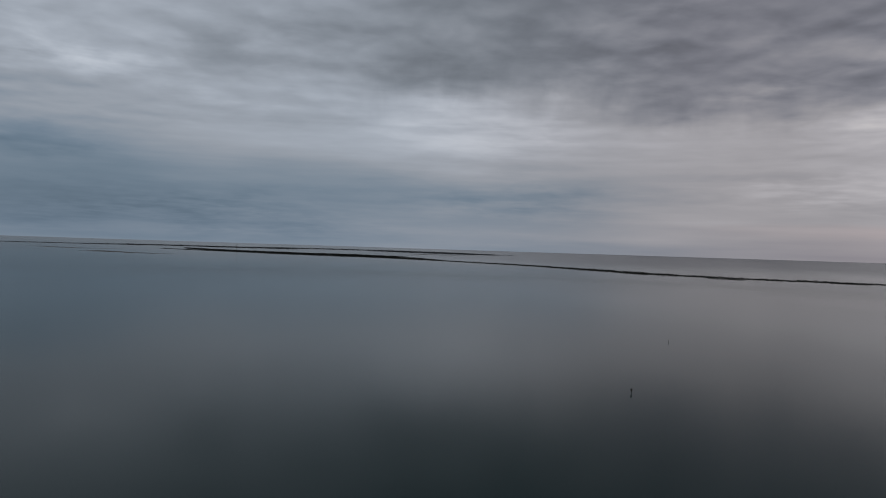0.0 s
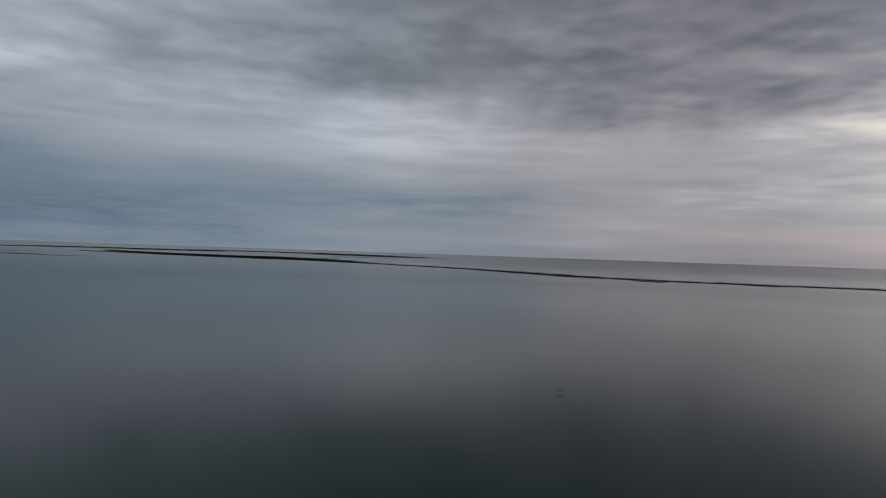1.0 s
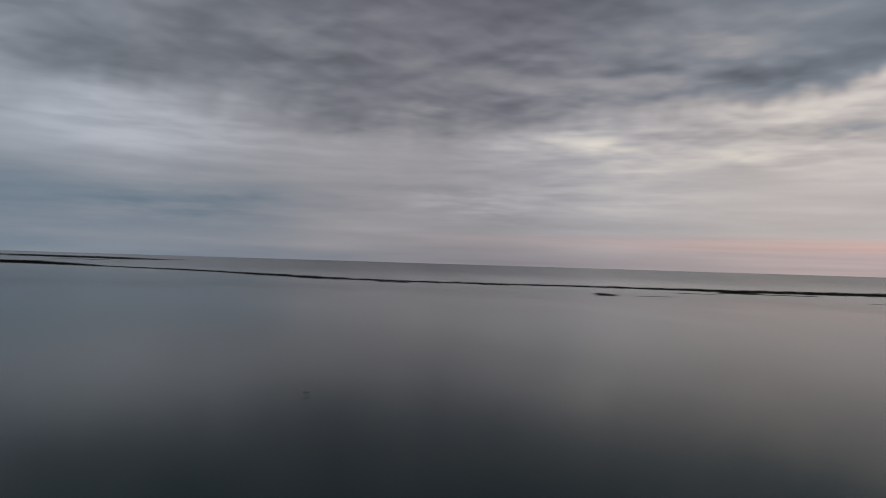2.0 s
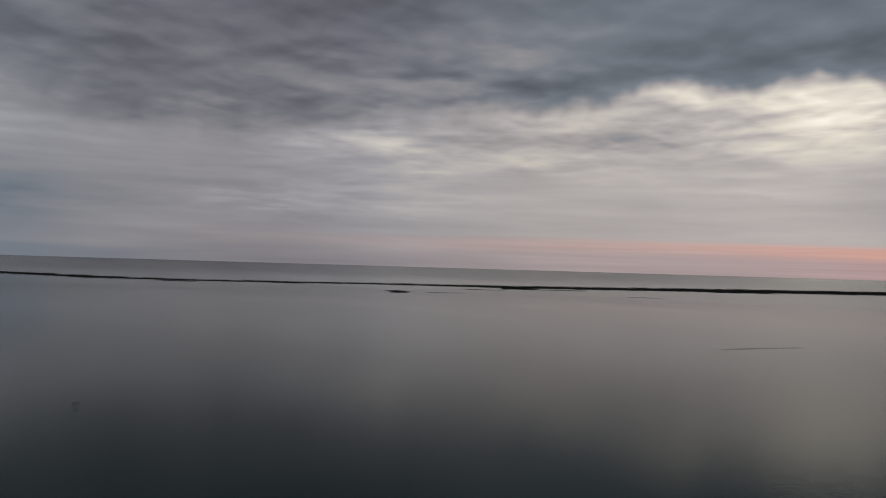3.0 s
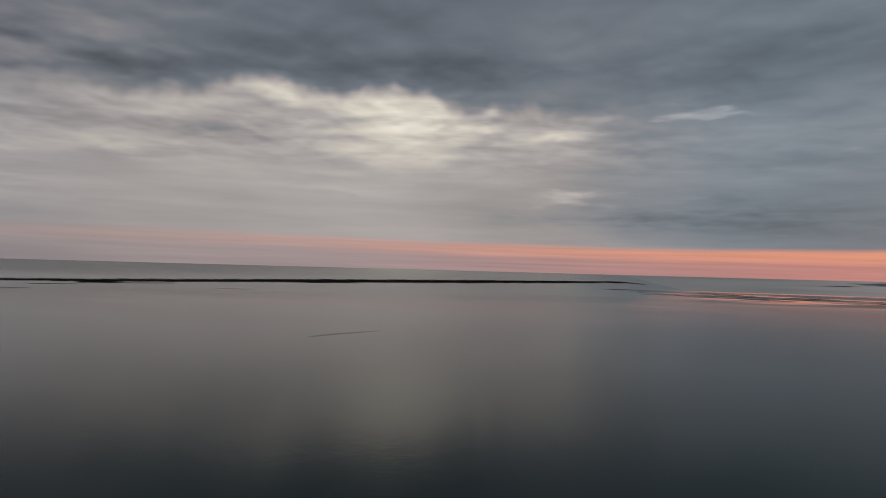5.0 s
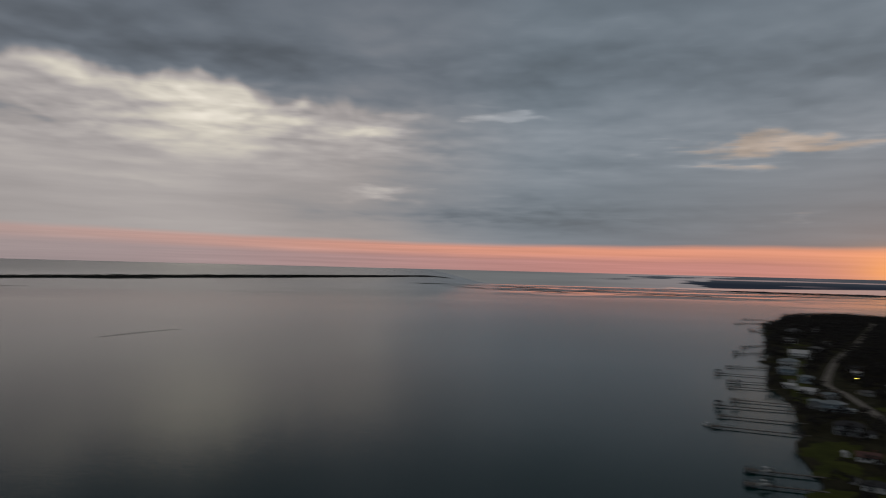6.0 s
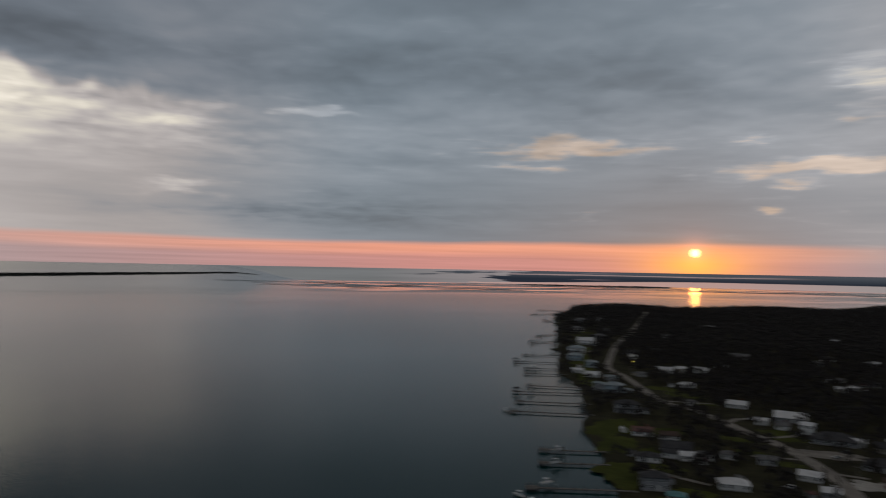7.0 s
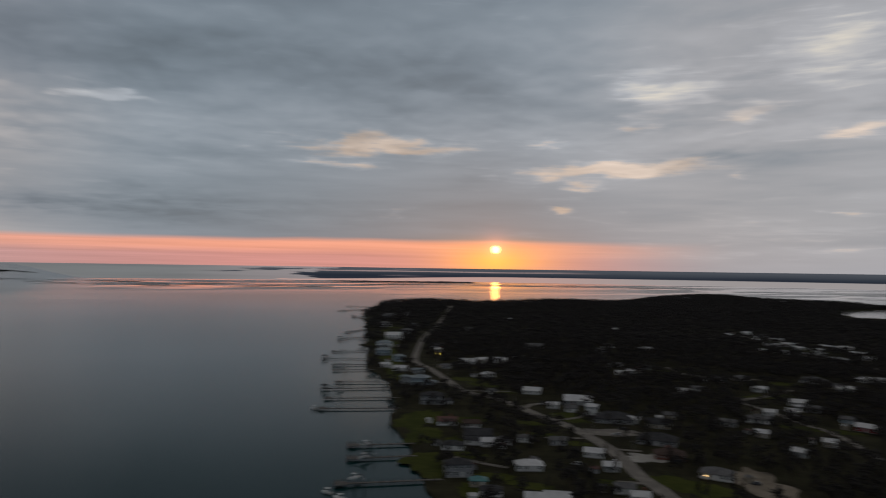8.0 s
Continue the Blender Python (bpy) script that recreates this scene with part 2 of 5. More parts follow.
LIT_3 = [
    (112.9, 9.6, 6.8, 0.69, 0.96), (115.8, 4.4, 2.6, 0.31, 0.38), (126.2, 9.7, 1.9, 0.31, 0.38), (127.1, 4.8, 2.2, 0.31, 0.88), (128.9, 6.6, 1.9, 0.31, 0.63), (131.7, 7.9, 6.1, 0.79, 1.22), (132.7, 10.8, 1.4, 0.59, 0.61),
    (135.2, 13.4, 3.6, 1.58, 0.7), (140.4, 7.1, 1.1, 0.31, 0.38), (142.3, 11.7, 1.9, 0.69, 0.7), (142.4, 2.6, 9.9, 1.98, 0.21), (146.7, 15.4, 5.4, 2.47, 0.61), (147.1, 4.5, 1.1, 0.31, 0.38), (147.8, 9.8, 2.6, 0.56, 0.5),
]
SLATE_0 = [
    (-29.1, 6.6, 4.9, 1.48, 0.26), (-20.9, 2.4, 12.8, 1.48, 0.26), (-15.6, 14, 5, 1.24, 0.2), (-7.9, 16.3, 3.9, 0.99, 0.17), (0.3, 13.1, 8.4, 0.89, 0.18), (2.5, 15.3, 4.4, 0.79, 0.17), (5.8, 17, 3.8, 0.99, 0.13),
    (7.3, 3.9, 8.7, 0.89, 0.17), (16.8, 15.6, 2.7, 0.69, 0.17), (17.6, 10.2, 3.5, 0.43, 0.12), (19, 10.5, 2.7, 0.49, 0.12), (19.5, 18.1, 6.6, 0.59, 0.21), (25.3, 10.6, 2.9, 0.43, 0.12), (27.9, 12.6, 3.9, 0.79, 0.21),
]
SLATE_1 = [
    (28.2, 5.3, 8.6, 1.73, 0.13), (28.2, 15.6, 3.5, 0.79, 0.17), (29.1, 12.1, 2.8, 0.56, 0.09), (31.9, 15.4, 5.4, 0.69, 0.17), (32.8, 13, 6.4, 0.79, 0.21), (33.7, 11.6, 4.5, 0.62, 0.12), (38.4, 13.4, 7.6, 0.59, 0.21),
    (42.4, 9.6, 4.9, 0.79, 0.13), (43.3, 14.8, 6.7, 0.69, 0.17), (49.5, 14.5, 8.9, 0.99, 0.3), (66.9, 17.1, 10.3, 1.98, 0.1), (74.7, 15.7, 15.7, 1.29, 0.13), (75.3, 15.4, 11.3, 1.29, 0.13), (76.3, 11.6, 2, 0.62, 0.18),
]
SLATE_2 = [
    (77, 11.8, 3.3, 0.49, 0.18), (89.2, 8.6, 6.6, 1.48, 0.13), (90.7, 13.5, 7.3, 1.19, 0.16), (91.2, 4.7, 7.2, 1.19, 0.21), (94.1, 4.1, 16.9, 0.99, 0.17), (97.5, 5.2, 11.2, 1.98, 0.1), (100.7, 15.2, 16, 1.98, 0.17),
    (100.8, 8.5, 7.8, 1.48, 0.13), (105.5, 16.4, 11.7, 1.48, 0.09), (119.6, 13.8, 8.3, 1.98, 0.17), (122.2, 7, 3, 1.24, 0.17), (138.5, 8.5, 4.8, 0.69, 0.26), (144.9, 6.2, 4.8, 0.99, 0.09),
]
build_sky()
lamp = bpy.data.lights.new("sun", "SUN")
lamp.energy, lamp.angle, lamp.color = 0.0022, radians(0.6), (1.0, 0.32, 0.05)
sun_way = Vector((math.sin(radians(SUN_AZ)) * math.cos(radians(SUN_EL)), math.cos(radians(SUN_AZ)) * math.cos(radians(SUN_EL)), math.sin(radians(SUN_EL))))
sun = new("sun", lamp)
sun.matrix_world = look((0, 0, 400), Vector((0, 0, 400)) - sun_way)


# ---- materials ----
def surface(name, low, high, scale=1.0, rough=0.8, bump=0.0, metal=0.0, vary=0.0):
    """A dull surface whose colour wanders between two tones at a coarse and a fine scale (per metre)."""
    made = bpy.data.materials.new(name)
    made.use_nodes = True
    k = Kit(made.node_tree)
    place = k.node("ShaderNodeNewGeometry").outputs["Position"]
    coarse = k.noise(place, scale, 3.0, 0.55)
    grain = k.noise(place, scale * 9.0, 3.0, 0.6)
    both = k.step(k.add(k.mul(coarse, 0.65), k.mul(grain, 0.35)), 0.34, 0.66)
    colour = k.mix(both, low, high)
    if vary:
        chance = k.node("ShaderNodeObjectInfo").outputs["Random"]
        colour = k.scaled(colour, k.add(1.0 - vary, k.mul(chance, 2.0 * vary)))
    ins = {"Base Color": colour, "Roughness": k.add(rough - 0.06, k.mul(grain, 0.12)), "Metallic": metal, "Specular IOR Level": 0.05 if rough > 0.88 else 0.5}
    if bump:
        ins["Normal"] = k.node("ShaderNodeBump", {"Strength": 0.6, "Distance": bump, "Height": grain}).outputs[0]
    k.node("ShaderNodeOutputMaterial", {0: k.node("ShaderNodeBsdfPrincipled", ins).outputs[0]})
    return made


def foliage(name, low, high, scale=0.25):
    """Leaves: every clump takes a tone of its own."""
    made = bpy.data.materials.new(name)
    made.use_nodes = True
    k = Kit(made.node_tree)
    geo = k.node("ShaderNodeNewGeometry").outputs
    patchy = k.noise(geo["Position"], scale, 3.0, 0.6)
    tone = k.add(k.mul(geo["Random Per Island"], 0.5), k.mul(patchy, 0.5))
    colour = k.mix(k.step(tone, 0.2, 0.8), low, high)
    k.node("ShaderNodeOutputMaterial", {0: k.node("ShaderNodeBsdfPrincipled", {"Base Color": colour, "Roughness": 0.75, "Specular IOR Level": 0.03}).outputs[0]})
    return made


def water(name, calm, ruffled, body, ripple):
    """Water: wind-ruffled and calm lanes, small ripples over a dark body."""
    made = bpy.data.materials.new(name)
    made.use_nodes = True
    k = Kit(made.node_tree)
    place = k.node("ShaderNodeNewGeometry").outputs["Position"]
    lanes = k.noise(k.vmath("MULTIPLY", place, (0.0030, 0.0012, 0.0)), 1.0, 4.0, 0.6, 0.6)
    out = k.vmath("LENGTH", place)
    xyz = k.node("ShaderNodeSeparateXYZ", {0: place}).outputs
    bearing = k.mul(k.m("ARCTAN2", xyz[0], xyz[1]), 57.29578)
    # calm lanes lie over the shallow flats in the south-east; the open water is evenly ruffled
    flats = k.mul(k.step(out, 2500.0, 3200.0), k.step(bearing, 91.0, 94.0))
    wind = k.add(k.mul(k.step(lanes, 0.44, 0.56), flats), k.mul(k.sub(1.0, flats), k.step(lanes, 0.2, 0.8, 0.36, 0.52)))
    sunset = k.mul(k.step(out, 1700.0, 2300.0), k.mul(k.step(bearing, 112.0, 116.0), k.step(bearing, 136.0, 129.0)))
    # long-crested ripples before a light wind
    crest = k.vec(k.add(k.mul(xyz[0], 0.75), k.mul(xyz[1], 0.27)), k.add(k.mul(xyz[0], -0.041), k.mul(xyz[1], 0.113)), 0.0)
    wave = k.noise(crest, 1.0, 2.5, 0.5, 0.15)
    swell = k.noise(k.vmath("MULTIPLY", place, (0.06, 0.1, 0.0)), 1.0, 2.0, 0.5)
    height = k.mul(k.add(wave, k.mul(swell, 0.6)), k.step(out, 1000.0, 300.0, 0.0, 1.0))
    normal = k.node("ShaderNodeBump", {"Strength": 1.0, "Distance": ripple, "Height": height}).outputs[0]
    silt = k.noise(k.vmath("MULTIPLY", place, (0.004, 0.004, 0.0)), 1.0, 4.0, 0.6)
    colour = k.mix(silt, body, tuple(c * 1.5 for c in body))
    # the open sea beyond the barrier island is rougher and tinted bluer
    offshore = k.mul(k.step(out, 3500.0, 4300.0), k.mul(k.step(bearing, -20.0, 5.0), k.step(bearing, 88.0, 55.0)))
    colour = k.mix(offshore, colour, (0.012, 0.030, 0.048))
    ins = {"Base Color": colour, "Roughness": k.mix_value(sunset, k.add(calm, k.mul(wind, ruffled - calm), k.mul(offshore, 0.05)), k.step(lanes, 0.35, 0.65, 0.075, 0.135)), "IOR": k.sub(1.145, k.mul(offshore, 0.01)), "Normal": normal}
    k.node("ShaderNodeOutputMaterial", {0: k.node("ShaderNodeBsdfPrincipled", ins).outputs[0]})
    return made


def glow(name, colour, strength):
    made = bpy.data.materials.new(name)
    made.use_nodes = True
    k = Kit(made.node_tree)
    k.node("ShaderNodeOutputMaterial", {0: k.node("ShaderNodeEmission", {0: colour, 1: strength}).outputs[0]})
    return made


def pane_glass(name):
    made = bpy.data.materials.new(name)
    made.use_nodes = True
    k = Kit(made.node_tree)
    k.node("ShaderNodeOutputMaterial", {0: k.node("ShaderNodeBsdfPrincipled", {"Base Color": (0.02, 0.025, 0.03), "Roughness": 0.06, "IOR": 1.5}).outputs[0]})
    return made


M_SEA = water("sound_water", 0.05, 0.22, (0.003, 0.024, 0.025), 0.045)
M_SLICK = water("ruffled_water", 0.22, 0.30, (0.008, 0.016, 0.016), 0.03)
M_POND = water("creek_water", 0.08, 0.16, (0.012, 0.018, 0.016), 0.01)
M_LAND = surface("undergrowth", (0.022, 0.021, 0.013), (0.052, 0.049, 0.027), 0.06, 0.95, 0.1)
M_LAWN = surface("mown_grass", (0.040, 0.050, 0.011), (0.078, 0.088, 0.020), 0.05, 0.95, 0.05)
M_SAND = surface("pale_sand", (0.20, 0.17, 0.135), (0.31, 0.27, 0.22), 0.12, 0.95, 0.03)
M_MUD = surface("wet_mud", (0.035, 0.032, 0.028), (0.075, 0.066, 0.055), 0.02, 0.6, 0.05)
M_MARSH = surface("marsh_grass", (0.022, 0.023, 0.022), (0.040, 0.040, 0.036), 0.02, 0.95, 0.1)
M_ROAD = surface("worn_asphalt", (0.19, 0.175, 0.16), (0.28, 0.26, 0.235), 0.15, 0.9, 0.01)
M_CONCRETE = surface("pale_concrete", (0.30, 0.29, 0.27), (0.44, 0.42, 0.39), 0.3, 0.85, 0.01)
M_LEAF = foliage("oak_leaves", (0.030, 0.0275, 0.0285), (0.068, 0.062, 0.058))
M_PINE = foliage("pine_needles", (0.029, 0.027, 0.0265), (0.060, 0.055, 0.051))
M_SCRUB = foliage("scrub_leaves", (0.018, 0.020, 0.020), (0.036, 0.038, 0.036), 0.02)
# distance haze is put into these lighter, bluer leaf and marsh colours
M_HAZEWOOD = foliage("hazed_wood_leaves", (0.050, 0.056, 0.066), (0.085, 0.092, 0.104), 0.01)
M_HAZELAND = surface("hazed_marsh", (0.045, 0.050, 0.058), (0.08, 0.085, 0.095), 0.01, 0.95)
M_BARK = surface("bark", (0.05, 0.04, 0.03), (0.10, 0.08, 0.06), 1.5, 0.95, 0.02)
M_WOOD = surface("weathered_wood", (0.13, 0.12, 0.115), (0.25, 0.235, 0.22), 0.8, 0.9, 0.01)
M_PILE = surface("tarred_pile", (0.035, 0.03, 0.027), (0.07, 0.06, 0.05), 0.9, 0.9, 0.01)
M_WHITE = surface("white_paint", (0.62, 0.62, 0.61), (0.78, 0.78, 0.77), 0.6, 0.6)
M_TRIM = surface("white_trim", (0.66, 0.66, 0.65), (0.78, 0.78, 0.77), 1.0, 0.5)
M_GLASS = pane_glass("window_glass")
M_RUBBER = surface("black_rubber", (0.015, 0.015, 0.015), (0.03, 0.03, 0.03), 3.0, 0.9)
M_STEEL = surface("galvanised_steel", (0.35, 0.36, 0.37), (0.5, 0.51, 0.52), 2.0, 0.45, 0.0, 1.0)
M_AMBER = glow("amber_lamp", (1.0, 0.72, 0.09), 9.0)
M_LIT = glow("lit_window", (1.0, 0.66, 0.30), 3.0)
ROOFS = {
    "dark grey shingle": surface("dark_shingle", (0.045, 0.045, 0.05), (0.085, 0.085, 0.09), 0.5, 0.9, 0.02),
    "grey shingle": surface("grey_shingle", (0.12, 0.12, 0.125), (0.20, 0.20, 0.205), 0.5, 0.9, 0.02),
    "brown shingle": surface("brown_shingle", (0.07, 0.05, 0.045), (0.13, 0.095, 0.085), 0.5, 0.9, 0.02),
    "white metal": surface("white_metal_roof", (0.52, 0.53, 0.55), (0.70, 0.71, 0.73), 0.4, 0.4),
    "blue-grey metal": surface("blue_metal_roof", (0.17, 0.21, 0.24), (0.26, 0.31, 0.34), 0.4, 0.45),
    "red metal": surface("red_metal_roof", (0.09, 0.032, 0.030), (0.14, 0.05, 0.045), 0.4, 0.5),
    "teal metal": surface("teal_metal_roof", (0.05, 0.18, 0.19), (0.08, 0.27, 0.28), 0.4, 0.45),
}
WALLS = {
    "white": M_WHITE,
    "grey": surface("grey_siding", (0.24, 0.25, 0.26), (0.34, 0.35, 0.36), 0.6, 0.75),
    "tan": surface("tan_siding", (0.30, 0.26, 0.20), (0.42, 0.37, 0.29), 0.6, 0.75),
    "pale blue": surface("pale_blue_siding", (0.26, 0.33, 0.38), (0.36, 0.44, 0.49), 0.6, 0.75),
    "red brick": surface("red_brick", (0.16, 0.07, 0.05), (0.26, 0.12, 0.09), 1.2, 0.9, 0.01),
    "red": surface("red_boards", (0.24, 0.03, 0.03), (0.34, 0.05, 0.05), 0.6, 0.7),
}


# ---- meshes ----
def mesh_ob(name, verts, faces, material, parent=None, smooth=False):
    data = bpy.data.meshes.new(name)
    data.from_pydata(verts, [], faces)
    data.materials.append(material)
    if smooth:
        data.shade_smooth()
    ob = new(name, data)
    ob.parent = parent
    return ob


def part(name, bm, material, parent=None, label=""):
    """Links a bmesh as one mesh object under a thing or a part."""
    data = bpy.data.meshes.new(name)
    bm.to_mesh(data)
    bm.free()
    data.materials.append(material)
    ob = new(name, data)
    ob.parent = parent
    if label:
        ob["label"] = label
    return ob


def shared(name, data, parent, m=None):
    ob = new(name, data)
    ob.parent = parent
    if m is not None:
        ob.matrix_basis = m
    return ob


def thing(name, m, label, category, group="", kind=""):
    ob = new(name)
    ob.matrix_basis = m
    ob.empty_display_size = 0.5
    return tagged(ob, label, category, group, kind)


def box(bm, x0, y0, z0, x1, y1, z1, bevel=0.0):
    made = bmesh.ops.create_cube(bm, size=1.0, matrix=Matrix.LocRotScale(((x0 + x1) / 2, (y0 + y1) / 2, (z0 + z1) / 2), None, (x1 - x0, y1 - y0, z1 - z0)))
    if bevel:
        edges = {e for v in made["verts"] for e in v.link_edges}
        bmesh.ops.bevel(bm, geom=list(edges), offset=bevel, segments=1, affect="EDGES")
    return bm


def boxes(*rows, bevel=0.0):
    bm = bmesh.new()
    for row in rows:
        box(bm, *row, bevel=bevel)
    return bm


def rod(bm, a, b, r0, r1=None, sides=8):
    a, b = Vector(a), Vector(b)
    turn = (b - a).to_track_quat("Z", "Y").to_matrix().to_4x4()
    bmesh.ops.create_cone(bm, cap_ends=True, segments=sides, radius1=r0, radius2=r0 if r1 is None else r1, depth=(b - a).length, matrix=Matrix.Translation((a + b) / 2) @ turn)
    return bm


def rods(*rows):
    bm = bmesh.new()
    for row in rows:
        rod(bm, *row)
    return bm


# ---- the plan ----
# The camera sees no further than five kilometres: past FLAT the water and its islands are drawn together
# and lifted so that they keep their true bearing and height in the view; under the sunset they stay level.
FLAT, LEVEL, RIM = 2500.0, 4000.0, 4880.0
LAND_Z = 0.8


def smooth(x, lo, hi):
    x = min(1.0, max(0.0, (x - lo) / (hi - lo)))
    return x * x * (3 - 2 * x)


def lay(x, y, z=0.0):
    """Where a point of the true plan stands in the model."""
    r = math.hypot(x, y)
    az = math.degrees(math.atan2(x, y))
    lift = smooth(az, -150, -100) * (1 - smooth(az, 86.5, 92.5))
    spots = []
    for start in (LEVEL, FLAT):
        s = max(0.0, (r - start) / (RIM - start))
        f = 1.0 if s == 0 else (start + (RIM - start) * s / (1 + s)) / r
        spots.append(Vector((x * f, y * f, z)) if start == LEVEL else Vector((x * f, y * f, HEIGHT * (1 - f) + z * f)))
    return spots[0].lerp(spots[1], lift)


def curve(points, pace):
    """A smooth line through plan points, about pace metres from point to point."""
    pts = [Vector(p) for p in points]
    line = []
    for i in range(len(pts) - 1):
        p0, p1, p2, p3 = pts[max(i - 1, 0)], pts[i], pts[i + 1], pts[min(i + 2, len(pts) - 1)]
        n = max(1, int((p2 - p1).length / pace))
        for j in range(n):
            t = j / n
            line.append(0.5 * ((2 * p1) + (p2 - p0) * t + (2 * p0 - 5 * p1 + 4 * p2 - p3) * t * t + (3 * p1 - p0 - 3 * p2 + p3) * t ** 3))
    line.append(pts[-1])
    return line


def inside(x, y, ring):
    odd = False
    for (x0, y0), (x1, y1) in zip(ring, ring[1:] + ring[:1]):
        if (y0 > y) != (y1 > y) and x < (x1 - x0) * (y - y0) / (y1 - y0) + x0:
            odd = not odd
    return odd


def wander(x, y, size, seed=0.0):
    return noise.noise((x / size, y / size, seed))


def sheet(name, ring, z, material, label, category, skirt=0.0):
    """A level sheet with the outline ring; a skirt closes its edge downwards."""
    verts = [Vector((x, y, z)) for x, y in ring]
    from_fill = [tuple(f) for f in tessellate([verts])]
    faces = list(from_fill)
    n = len(verts)
    if skirt:
        verts += [Vector((x, y, z - skirt)) for x, y in ring]
        faces += [(i, (i + 1) % n, n + (i + 1) % n, n + i) for i in range(n)]
    return tagged(mesh_ob(name, verts, faces, material), label, category, kind="structure")


def tessellate(loops):
    bm = bmesh.new()
    ring = [bm.verts.new(v) for v in loops[0]]
    edges = [bm.edges.new((ring[i], ring[(i + 1) % len(ring)])) for i in range(len(ring))]
    bm.verts.index_update()
    bmesh.ops.triangle_fill(bm, edges=edges, use_beauty=True, normal=(0, 0, 1))
    out = [[v.index for v in f.verts] for f in bm.faces]
    bm.free()
    return out


def blot(x, y, a, b, turn, seed, n=36, rough=0.22):
    """An irregular round outline."""
    ring = []
    c, s = math.cos(radians(turn)), math.sin(radians(turn))
    for i in range(n):
        w = 2 * math.pi * i / n
        f = 1 + rough * noise.noise((2.2 * math.cos(w), 2.2 * math.sin(w), seed)) * 1.6
        u, v = a * f * math.cos(w), b * f * math.sin(w)
        ring.append((x + u * c - v * s, y + u * s + v * c))
    return ring


def ribbon(name, points, width, z, material, label, category, pace=8.0, rough=0.0):
    line = curve(points, pace)
    verts, faces = [], []
    for i, p in enumerate(line):
        t = (line[min(i + 1, len(line) - 1)] - line[max(i - 1, 0)]).normalized()
        side = Vector((-t.y, t.x))
        w = width / 2 * (1 + rough * wander(p.x, p.y, 9.0, 4.0))
        for s in (-1, 1):
            q = p + side * w * s
            verts.append(Vector((q.x, q.y, z)))
        if i:
            n = 2 * i
            faces.append((n - 2, n - 1, n + 1, n))
    return tagged(mesh_ob(name, verts, faces, material), label, category, kind="structure"), line


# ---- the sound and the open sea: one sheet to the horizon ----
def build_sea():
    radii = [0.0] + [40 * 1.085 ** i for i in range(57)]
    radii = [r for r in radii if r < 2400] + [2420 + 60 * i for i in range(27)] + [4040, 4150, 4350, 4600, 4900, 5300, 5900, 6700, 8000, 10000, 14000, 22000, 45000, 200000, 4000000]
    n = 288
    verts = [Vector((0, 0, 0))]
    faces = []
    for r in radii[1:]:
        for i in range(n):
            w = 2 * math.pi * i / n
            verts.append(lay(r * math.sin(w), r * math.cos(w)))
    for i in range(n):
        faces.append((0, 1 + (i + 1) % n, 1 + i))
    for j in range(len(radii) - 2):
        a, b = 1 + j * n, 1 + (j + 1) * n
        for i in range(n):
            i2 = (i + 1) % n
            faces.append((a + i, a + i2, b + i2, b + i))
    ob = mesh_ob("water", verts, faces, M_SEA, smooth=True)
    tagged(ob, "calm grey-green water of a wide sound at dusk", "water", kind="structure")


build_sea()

# ---- the near shore ----
SHORE = [
    (1715, -780), (1660, -722), (1572, -685), (1455, -622), (1358, -560), (1051, -436), (844, -349), (705, -292), (612, -255), (571, -244), (533, -237), (487, -221), (453, -208), (423, -197),
    (386, -175), (359, -168), (330, -160), (313, -153), (292, -144), (275, -140), (259, -136), (250, -135),
    (200, -122), (110, -104), (-40, -100), (-320, -130), (-900, -280), (-1800, -620), (-2600, -1100), (-2700, -2500), (-900, -3100),
]
BACK_SHORE = [
    (-900, -3100), (300, -2600), (900, -2080), (1115, -1960), (1304, -2094), (1458, -2078), (1627, -2083), (1900, -2180), (1800, -1822), (1590, -1450), (1666, -1305),
    (1640, -1086), (1630, -960), (1740, -890), (1715, -780),
]


def build_land():
    ring = []
    for points, pace in ((SHORE, 7.0), (BACK_SHORE, 20.0)):
        for p in curve(points, pace)[:-1]:
            k = 2.6 if p.length < 480 else 5.0 if p.length < 800 else 10.0
            ring.append((p.x + k * wander(p.x, p.y, 24, 1.0), p.y + k * wander(p.x, p.y, 24, 7.0)))
    sheet("ground", ring, LAND_Z, M_LAND, "dark overgrown ground of a low wooded peninsula", "ground", skirt=2.0)
    return ring


LAND = build_land()
sheet("creek", blot(925, -1640, 235, 104, -61, 3.3, 48), LAND_Z + 0.05, M_POND, "pale still creek among dark trees", "water")


# ---- scattering of plants: many joined clumps in one mesh ----
def clump(rng, centre, size, flat=0.7):
    """A crumpled clump of leaves: an octahedron out of shape."""
    pts = np.array([(1, 0, 0), (-1, 0, 0), (0, 1, 0), (0, -1, 0), (0, 0, 1), (0, 0, -1)], float)
    pts *= rng.uniform(0.6, 1.25, (6, 1))
    pts += rng.uniform(-0.25, 0.25, (6, 3))
    a = rng.uniform(0, 6.28)
    c, s = math.cos(a), math.sin(a)
    pts = pts @ np.array([(c, s, 0), (-s, c, 0), (0, 0, 1)])
    pts[:, 2] *= flat
    return np.array(centre) + pts * size


OCTA = np.array([(0, 2, 4), (2, 1, 4), (1, 3, 4), (3, 0, 4), (2, 0, 5), (1, 2, 5), (3, 1, 5), (0, 3, 5)])


